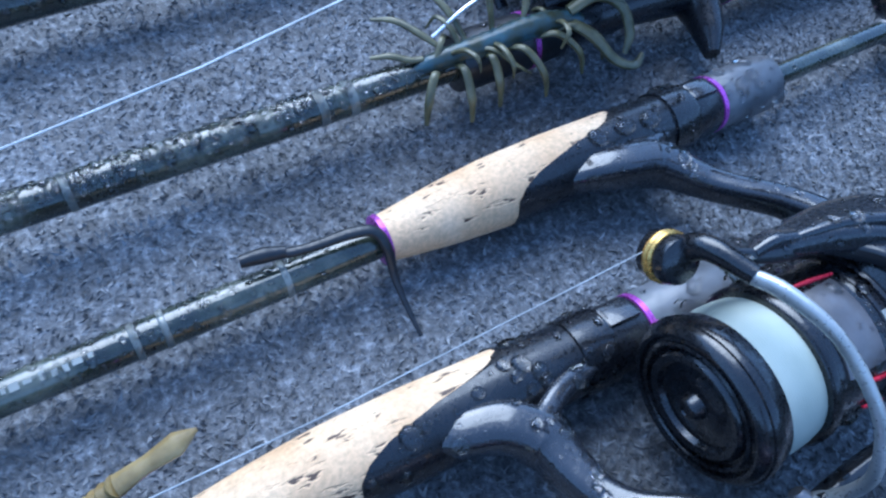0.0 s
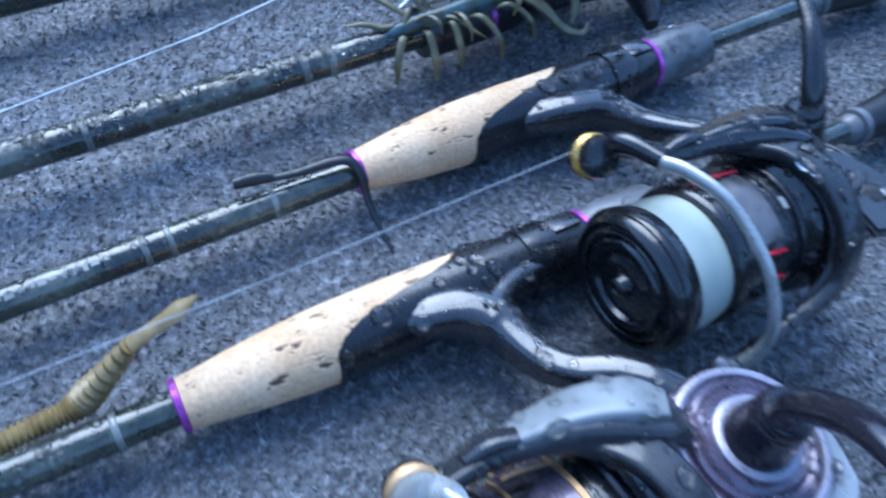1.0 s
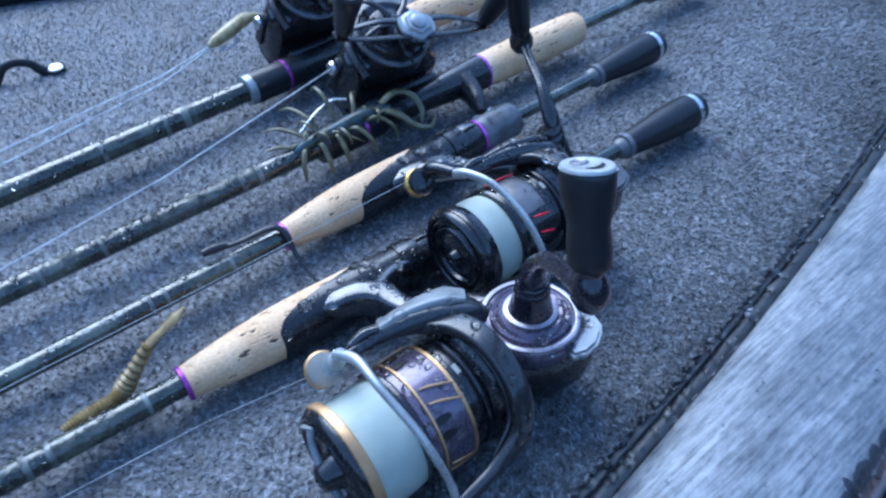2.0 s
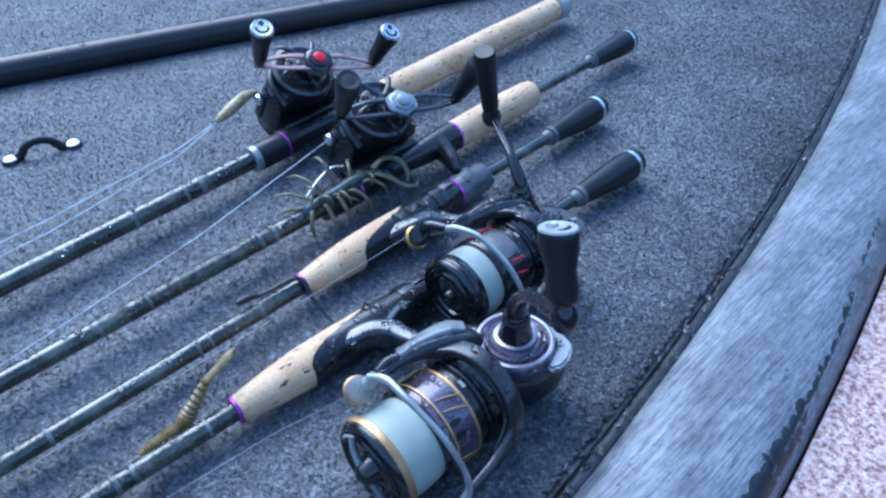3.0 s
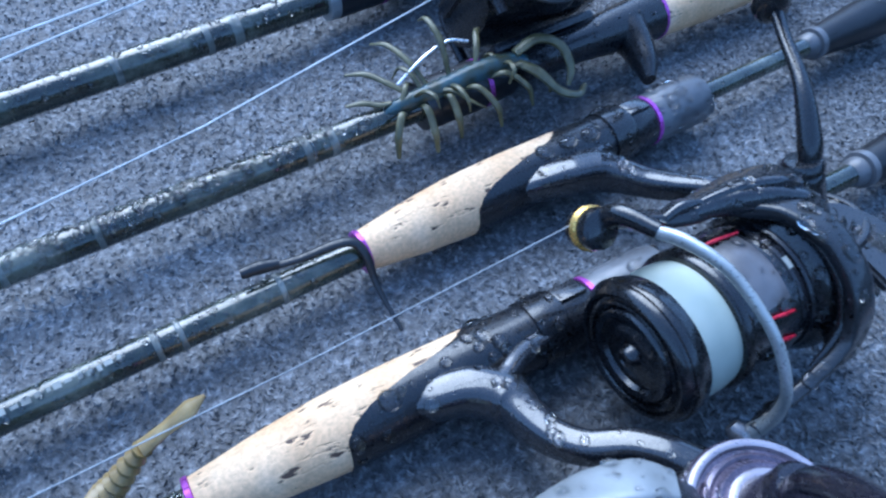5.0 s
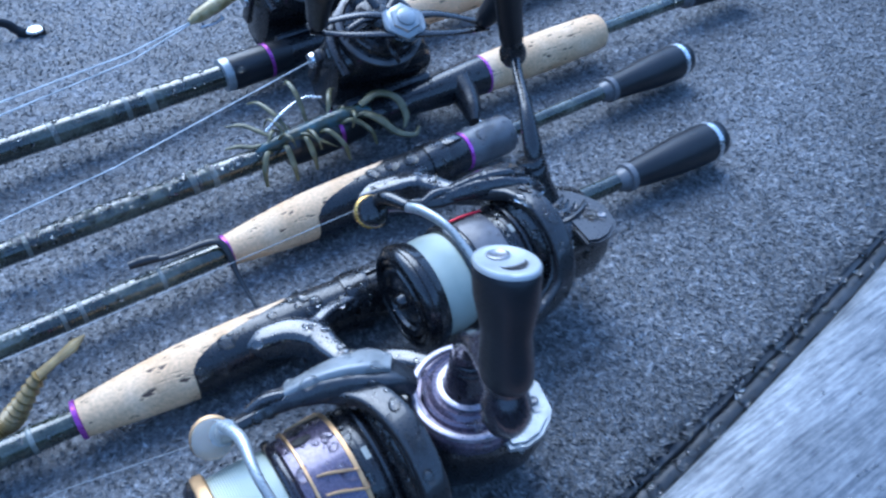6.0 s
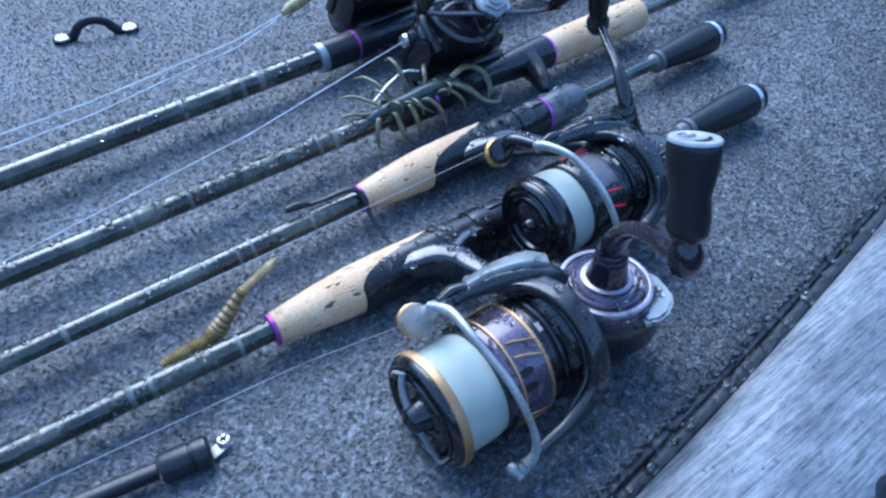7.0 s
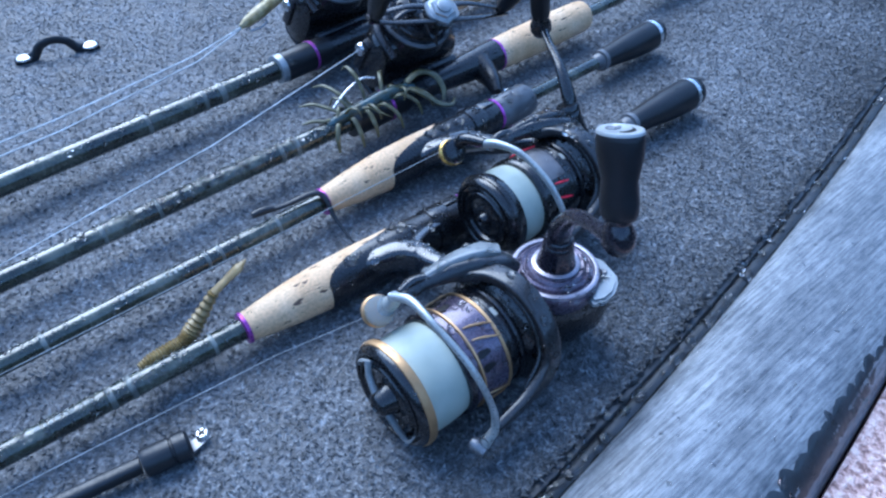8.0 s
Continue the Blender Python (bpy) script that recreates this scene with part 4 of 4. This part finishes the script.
fishing_line([(-0.52, -1.30, 0.53), (-2, -1.07, 0.44), (-8, -0.75, 0.25)], "thin pale line from the plum and gold reel", 0.0018)
fishing_line([(0.55, -0.62, 0.64), (-2, -0.66, 0.64), (-8, -0.3, 0.3)], "thin pale line from the black and red reel", 0.002)
fishing_line([(1.03, 0.94, 0.485), (-2, 0.68, 0.12), (-8, 0.45, 0.1)], "thin pale line beside the casting rod", 0.0042, PALELINE)
fishing_line([(0.62, 2.04, 0.38), (-1, 1.85, 0.25), (-8, 1.4, 0.15)], "thin pale line running to a pearl lure", 0.0062, PALELINE)
fishing_line([(0.62, 2.04, 0.37), (-1, 1.74, 0.22), (-8, 1.2, 0.12)], "second thin pale line running to a pearl lure", 0.0062, PALELINE)

# ---- soft baits ----
def ribbed(n, r, depth, ends):
    out = []
    for k in range(n):
        t = k / (n - 1)
        out.append(r * float(np.interp(t, *ends)) * (1 - depth * (k % 2)))
    return out


worm = thing("soft_worm_lure", (-1.2, -0.5, 0.0), "olive ribbed soft plastic worm hooked along a rod", "fishing lure")
part("body", sweep(smooth_points([(-1.44, -0.53, 0.14), (-1.36, -0.52, 0.14), (-1.27, -0.51, 0.135), (-1.18, -0.503, 0.135), (-1.10, -0.50, 0.20), (-0.97, -0.497, 0.335)], 10), ribbed(51, 0.052, 0.27, ([0, 0.15, 0.5, 0.75, 1], [0.45, 0.75, 0.8, 1, 0.6])), 16, steps=1), WORM, worm, "ribbed olive body")
part("tail", sweep([(-0.97, -0.498, 0.338), (-0.89, -0.494, 0.375), (-0.81, -0.49, 0.41), (-0.755, -0.488, 0.44)], [0.030, 0.024, 0.032, 0.006], 12, flat=0.5), WORM, worm)

craw = thing("soft_craw_lure", (0.75, 0.55, 0.0), "blue-green soft plastic creature bait with many legs", "fishing lure")
spine = [(0.42, 0.54, 0.25), (0.55, 0.53, 0.28), (0.72, 0.52, 0.295), (0.90, 0.53, 0.305), (1.06, 0.52, 0.31), (1.16, 0.50, 0.30)]
part("body", sweep(smooth_points(spine, 8), ribbed(41, 0.052, 0.1, ([0, 0.1, 0.4, 0.7, 1], [0.35, 0.7, 1, 1, 0.6])), 18, steps=1), CRAW, craw, "blue-green ribbed body")
NEAR = [(0.50, -0.12, 0.17), (0.58, -0.02, 0.24), (0.70, 0.0, 0.22), (0.80, 0.12, 0.25), (0.94, 0.20, 0.20), (1.02, 0.26, 0.16)]
FAR = [(0.46, -0.16, 0.10, 0.03), (0.54, -0.17, 0.24, 0.07), (0.64, -0.10, 0.33, 0.12), (0.76, 0.0, 0.30, 0.2), (0.90, 0.12, 0.2, 0.10)]
for t, dx, dy in NEAR:
    y, z = 0.525, float(np.interp(t, [p[0] for p in spine], [p[2] for p in spine]))
    pts = [(t, y - 0.03, z - 0.02), (t + dx * 0.35, y - dy * 0.4, z + 0.015), (t + dx * 0.75, y - dy * 0.75, z - 0.05), (t + dx * 0.85, y - dy * 0.9, z - 0.14)]
    part("leg", sweep(pts, [0.012, 0.017, 0.018, 0.009], 10, steps=6, flat=0.7), LEG, craw, "olive soft leg")
for t, dx, dy, dz in FAR:
    y, z = 0.53, float(np.interp(t, [p[0] for p in spine], [p[2] for p in spine]))
    pts = [(t, y + 0.02, z + 0.03), (t + dx * 0.3, y + dy * 0.35, z + dz * 0.8), (t + dx * 0.7, y + dy * 0.75, z + dz), (t + dx * 1.15, y + dy, z + dz * 0.75)]
    part("leg", sweep(pts, [0.011, 0.016, 0.016, 0.007], 10, steps=6, flat=0.7), LEG, craw, "olive soft leg")
for pts in ([(1.10, 0.52, 0.35), (1.22, 0.52, 0.39), (1.32, 0.46, 0.36), (1.34, 0.38, 0.28), (1.30, 0.33, 0.22)], [(1.10, 0.48, 0.32), (1.16, 0.40, 0.30), (1.24, 0.32, 0.22), (1.34, 0.29, 0.18), (1.40, 0.32, 0.2)]):
    part("claw", sweep(pts, [0.026, 0.032, 0.03, 0.022, 0.01], 12, steps=6, flat=0.6), LEG, craw, "olive soft claw")
rng = random.Random(21)
for k in range(9):
    t = rng.uniform(0.5, 1.18)
    up_z = rng.uniform(-0.06, 0.12)
    side_y = rng.choice((-1, 1)) * rng.uniform(0.08, 0.2)
    back = rng.uniform(-0.12, 0.16)
    pts = [(t, 0.525, 0.30), (t + back * 0.4, 0.525 + side_y * 0.5, 0.33 + up_z * 0.5), (t + back * 0.8, 0.525 + side_y, 0.30 + up_z), (t + back * 1.3, 0.525 + side_y * 1.1, max(0.05, 0.24 + up_z))]
    part("feeler", sweep(pts, [0.012, 0.013, 0.011, 0.005], 8, steps=5, flat=0.7), LEG, craw, "olive soft feeler")
part("hook", sweep([(0.52, 0.60, 0.33), (0.66, 0.62, 0.41), (0.80, 0.64, 0.44), (0.90, 0.62, 0.42)], 0.008, 8), SILVER, craw, "bright bent hook")

pearl = thing("pearl_lure", (0.85, 2.15, 0.0), "small pearl soft lure hung by its line", "fishing lure")
part("body", sweep([(0.60, 2.03, 0.385), (0.68, 2.05, 0.40), (0.82, 2.10, 0.42), (0.98, 2.16, 0.44), (1.12, 2.2, 0.42)], [0.02, 0.045, 0.055, 0.05, 0.02], 18, steps=8), PEARL, pearl)
part("hook", sweep([(0.66, 2.0, 0.34), (0.76, 2.02, 0.33), (0.84, 2.04, 0.345), (0.83, 2.05, 0.37)], 0.009, 8), SILVER, pearl, "bright hook")

# ---- hook keeper on the second rod ----
keeper = thing("hook_keeper", (-0.2, -0.03, 0.0), "black rubber hook keeper looped round the rod", "hook keeper")
part("strap", sweep([(-0.42, 0.0, 0.265), (-0.26, -0.02, 0.255), (-0.12, -0.03, 0.262), (-0.045, -0.05, 0.255), (-0.02, -0.10, 0.215), (-0.02, -0.17, 0.13), (-0.015, -0.26, 0.07), (-0.01, -0.36, 0.03)], [0.017, 0.017, 0.022, 0.022, 0.019, 0.014, 0.010, 0.007], 12, steps=8, flat=0.7), RUBBER, keeper)
part("stub", sweep([(-0.47, 0.012, 0.265), (-0.40, 0.004, 0.268), (-0.33, -0.008, 0.262)], [0.02, 0.026, 0.02], 14, steps=6), RUBBER, keeper)

# ---- strap end with screw, pad eye ----
strap = thing("strap_end", (-1.55, -1.04, 0.0), "black strap end with ferrule screwed to the deck", "strap")
SD = V(1.0, -0.17, 0).normalized()
SM = axes((-1.68, -1.005, 0.074), SD, (0, 0, 1))
part("ferrule", lathe(SM, [(0.03, 0.04), (0.03, 0.062), (0.045, 0.07), (0.16, 0.07), (0.165, 0.063), (0.172, 0.063), (0.177, 0.072), (0.235, 0.072), (0.25, 0.058), (0.25, 0.0)], 36), RUBBER, strap, "black ribbed ferrule")
part("band", sweep([SM @ V(0.02, 0, 0), SM @ V(-0.4, 0, -0.01), SM @ V(-1.2, 0, -0.03), SM @ V(-4, 0.05, -0.04)], 0.036, 14, steps=4, power=3.0), RUBBER, strap)
part("tab", block(axes((-1.395, -1.03, 0.022), (1, 0.25, 0), (0, 0, 1)), (0.11, 0.06, 0.016), 0.006), GREYMETAL, strap, "flat metal tab")
screw = part("screw", lathe(axes((-1.365, -1.015, 0.03), (0, 0, 1), (1, 0, 0)), [(0.0, 0.034), (0.01, 0.034), (0.024, 0.024), (0.028, 0.0)], 24), SILVER, strap, "silver cross-head screw")
# cross slot as dark bars, its shade given by colour
for ang in (0.3, 0.3 + math.pi / 2):
    part("slot", block(Matrix.Translation((-1.365, -1.015, 0.061)) @ Matrix.Rotation(ang, 4, "Z"), (0.04, 0.008, 0.008), 0.0), DARKHOLE, screw)

eye = thing("pad_eye", (-0.54, 3.32, 0.0), "black strap eye held by two silver screws", "pad eye")
part("loop", sweep([(-0.86, 3.40, 0.015), (-0.75, 3.37, 0.02), (-0.69, 3.355, 0.06), (-0.64, 3.345, 0.12), (-0.54, 3.32, 0.15), (-0.44, 3.295, 0.12), (-0.39, 3.285, 0.06), (-0.33, 3.27, 0.02), (-0.2, 3.24, 0.015)], [0.045, 0.05, 0.04, 0.036, 0.036, 0.036, 0.04, 0.05, 0.045], 14, steps=5, flat=0.6, up=(0.2, 1, 0)), RUBBER, eye)
for x, y in ((-0.79, 3.385), (-0.27, 3.255)):
    part("screw", lathe(axes((x, y, 0.035), (0, 0, 1), (1, 0, 0)), [(0.0, 0.07), (0.015, 0.066), (0.03, 0.04), (0.034, 0.0)], 24), SILVER, eye, "silver screw head")


# ---- rain drops ----
def dome(n=9, m=3):
    vs, fs = [(0, 0, 1.0)], []
    for j in range(1, m + 1):
        a = 0.5 * math.pi * j / m
        vs += [(math.sin(a) * math.cos(2 * math.pi * k / n), math.sin(a) * math.sin(2 * math.pi * k / n), math.cos(a)) for k in range(n)]
    vs += [(0.9 * math.cos(2 * math.pi * k / n), 0.9 * math.sin(2 * math.pi * k / n), -0.12) for k in range(n)]
    for k in range(n):
        fs.append((0, 1 + k, 1 + (k + 1) % n))
        for j in range(m):
            p, q = 1 + j * n, 1 + (j + 1) * n
            fs.append((p + k, q + k, q + (k + 1) % n, p + (k + 1) % n))
    fs.append(tuple(range(1 + m * n, 1 + (m + 1) * n))[::-1])
    return np.array(vs), fs


DOME_V, DOME_F = dome()


def rain_drops(owner, sources, count, small, large, seed, keep=None, least_up=0.05, squash=0.5):
    """Beads of water on the upper faces of the given meshes, as one mesh under their owner."""
    rng = np.random.default_rng(seed)
    pts, nrm, area = [], [], []
    for ob in sources:
        off = root_place(ob) if ob.parent else ob.location
        for p in ob.data.polygons:
            if p.normal.z > least_up:
                c = p.center + off
                if keep is None or keep(c / S):
                    vs = [ob.data.vertices[i].co + off for i in p.vertices]
                    pts.append(vs), nrm.append(p.normal.copy()), area.append(p.area)
    if not pts:
        return None
    pick = rng.choice(len(pts), count, p=np.array(area) / sum(area))
    verts, faces = [], []
    for i in pick:
        vs = pts[i]
        w = rng.dirichlet([1.0] * len(vs))
        c = sum((v * float(a) for v, a in zip(vs, w)), Vector((0, 0, 0)))
        r = float(small + (large - small) * rng.random() ** 3) * S
        z = nrm[i]
        x = z.orthogonal().normalized()
        y = z.cross(x)
        turn = rng.random() * 6.28
        sx, sy = r * (1 + 0.35 * rng.random()), r * (1 - 0.2 * rng.random())
        n0 = len(verts)
        ca, sa = math.cos(turn), math.sin(turn)
        for a, b, h in DOME_V:
            u, v = a * sx * ca - b * sy * sa, a * sx * sa + b * sy * ca
            verts.append(c + x * u + y * v + z * (h * r * squash))
        faces += [tuple(n0 + k for k in f) for f in DOME_F]
    place = root_place(owner) if owner.parent else owner.location
    me = bpy.data.meshes.new("rainwater")
    me.from_pydata([v - place for v in verts], [], faces)
    me.materials.append(WATER)
    me.polygons.foreach_set("use_smooth", [True] * len(me.polygons))
    ob = new("rainwater", me)
    ob.parent = owner
    return tagged(ob, "clear beads of rain water", kind="stuff")


def parts_of(ob, *names):
    return [o for o in ob.children_recursive if o.type == "MESH" and o.name.split(".")[0] in names]


def near_view(c):
    return -2.6 < c.x < 5


for k, rod in enumerate((rod_a, rod_b)):
    rain_drops(rod, parts_of(rod, "reel_seat", "hood_ring", "barrel", "seat_hood"), 120, 0.008, 0.042, 10 + k)
    rain_drops(rod, parts_of(rod, "blank"), 620, 0.004, 0.017, 20 + k, near_view)
    rain_drops(rod, parts_of(rod, "butt_grip", "rear_blank"), 60, 0.004, 0.01, 30 + k)
for k, rod in enumerate((rod_c, rod_d)):
    rain_drops(rod, parts_of(rod, "blank"), 800, 0.004, 0.02, 40 + k, near_view)
    rain_drops(rod, parts_of(rod, "reel_seat", "barrel", "rear_blank"), 120, 0.005, 0.02, 50 + k)
for k, reel in enumerate((reel_a, reel_b)):
    rain_drops(reel, parts_of(reel, "gear_case", "rotor_arm", "arm_cover", "rear_cover", "side_plate", "plate_disc", "spool_skirt", "rotor", "arm_housing"), 620, 0.006, 0.03, 60 + k)
    rain_drops(reel, parts_of(reel, "stem", "foot"), 46, 0.006, 0.03, 68 + k, None, 0.5, 0.28)
    rain_drops(reel, parts_of(reel, "drag_cap", "spool_rim", "handle_collar"), 60, 0.005, 0.016, 65 + k, None, -0.3)
for k, reel in enumerate((reel_c, reel_d)):
    rain_drops(reel, parts_of(reel, "frame", "gear_housing", "handle"), 140, 0.005, 0.02, 70 + k)
rain_drops(rod_c, parts_of(rod_c, "blank"), 300, 0.009, 0.024, 48, lambda c: -1.0 < c.x < -0.25, 0.75)


def hanging_drops(rod, M, xs, r, seed):
    """Drops that hang under a blank."""
    rng = random.Random(seed)
    for x in xs:
        p = M @ V(x, 0, 0) - V(0, 0, r)
        k = rng.uniform(0.014, 0.024)
        part("hanging_drop", lathe(axes(p + V(0, 0, 0.008), (0, 0, -1), (1, 0, 0)), [(0, k * 0.6), (k * 0.6, k * 0.95), (k * 1.2, k), (k * 1.9, k * 0.7), (k * 2.2, 0)], 12), WATER, rod, "clear hanging water drop")


hanging_drops(rod_d, MD, (-1.15, -0.92, -0.63, -0.44, -0.3), 0.074, 1)
hanging_drops(rod_c, MC, (-1.5, -0.9, -0.1), 0.063, 2)
hanging_drops(rod_b, MB, (-1.35, -0.8), 0.056, 3)
by_name = {o.name: o for o in bpy.data.objects}
rain_drops(by_name["rubber_tube"], [by_name["rubber_tube"]], 260, 0.008, 0.03, 80, lambda c: -4 < c.x < 7)
rain_drops(by_name["wall_gunwale"], [by_name["wall_gunwale"]], 1300, 0.003, 0.012, 81, lambda c: -1.5 < c.x < 8 and c.z > -0.1)
rain_drops(by_name["trim.001"], [by_name["trim"], by_name["trim.001"]], 700, 0.008, 0.04, 82, lambda c: -1.5 < c.x < 8)
rain_drops(by_name["trim.002"], [by_name["trim.002"]], 300, 0.006, 0.03, 83, lambda c: -1.5 < c.x < 8)


# ---- printed marks on the blanks (unreadable writing as plain bars) ----
def printed_marks(rod, M, x0, count, r, seed):
    rng = random.Random(seed)
    x = x0
    for k in range(count):
        w = rng.uniform(0.012, 0.03)
        a = radians(rng.uniform(-4, 4) + 62)
        C = M @ Matrix.Rotation(a, 4, "X") @ Matrix.Translation((x, 0, r))
        part("printed_bar", block(C, (w, rng.uniform(0.012, 0.026), 0.003), 0.0), MARK, rod)
        x += w + rng.uniform(0.008, 0.016)


printed_marks(rod_b, MB, -1.32, 12, 0.0555, 5)
printed_marks(rod_a, MA, -1.05, 9, 0.0565, 6)


# ---- carpet pile ----
def carpet_pile(owner, count, seed):
    """Short leaning fibres over the part of the deck that is walked past."""
    rng = np.random.default_rng(seed)
    x = rng.uniform(-3.0, 11.0, count)
    near = rng.random(count) ** 1.7
    y0 = np.array([edge_y(v) for v in x])
    y = y0 + near * (8.0 - y0)
    rim = rng.random(count) < 0.035
    y = np.where(rim, y0 + rng.uniform(-0.028, 0.03, count), y)
    h = rng.uniform(0.006, 0.022, count)
    w = rng.uniform(0.003, 0.012, count)
    a = rng.uniform(0, 2 * math.pi, count)
    lean = rng.uniform(0.8, 2.6, count) * h
    la = rng.uniform(0, 2 * math.pi, count)
    v = np.empty((count, 3, 3))
    v[:, 0] = np.stack([x - w * np.cos(a), y - w * np.sin(a), np.full(count, -0.004)], 1)
    v[:, 1] = np.stack([x + w * np.cos(a), y + w * np.sin(a), np.full(count, -0.004)], 1)
    v[:, 2] = np.stack([x + lean * np.cos(la), y + lean * np.sin(la), h], 1)
    me = bpy.data.meshes.new("carpet_pile")
    me.vertices.add(3 * count)
    me.vertices.foreach_set("co", (v * S).ravel())
    me.loops.add(3 * count)
    me.loops.foreach_set("vertex_index", np.arange(3 * count))
    me.polygons.add(count)
    me.polygons.foreach_set("loop_start", np.arange(0, 3 * count, 3))
    me.update()
    me.validate()
    me.materials.append(PILE)
    ob = new("carpet_pile", me)
    ob.parent = owner
    return tagged(ob, "short matted grey carpet fibres", kind="stuff")


def pile_material():
    m, nt, b = material("carpet_fibre", (0.12, 0.125, 0.13), 0.7)
    g = nt.nodes.new("ShaderNodeNewGeometry")
    c = ramp(nt, g.outputs["Random Per Island"], [(0.0, (0.09, 0.094, 0.10)), (0.6, (0.18, 0.187, 0.195)), (1.0, (0.30, 0.31, 0.32))])
    stain = ramp(nt, noise_at(nt, coords(nt), 9, 4, 0.6), [(0.35, (0.7,)), (0.65, (1.25,))])
    clump = ramp(nt, noise_at(nt, coords(nt), 210, 4, 0.65), [(0.34, (0.6,)), (0.5, (0.9,)), (0.66, (1.4,))])
    nt.links.new(mixed(nt, 1.0, mixed(nt, 1.0, c, stain, "MULTIPLY"), clump, "MULTIPLY"), b.inputs["Base Color"])
    return m


PILE = pile_material()
carpet_pile(by_name["floor"], 420000, 91)
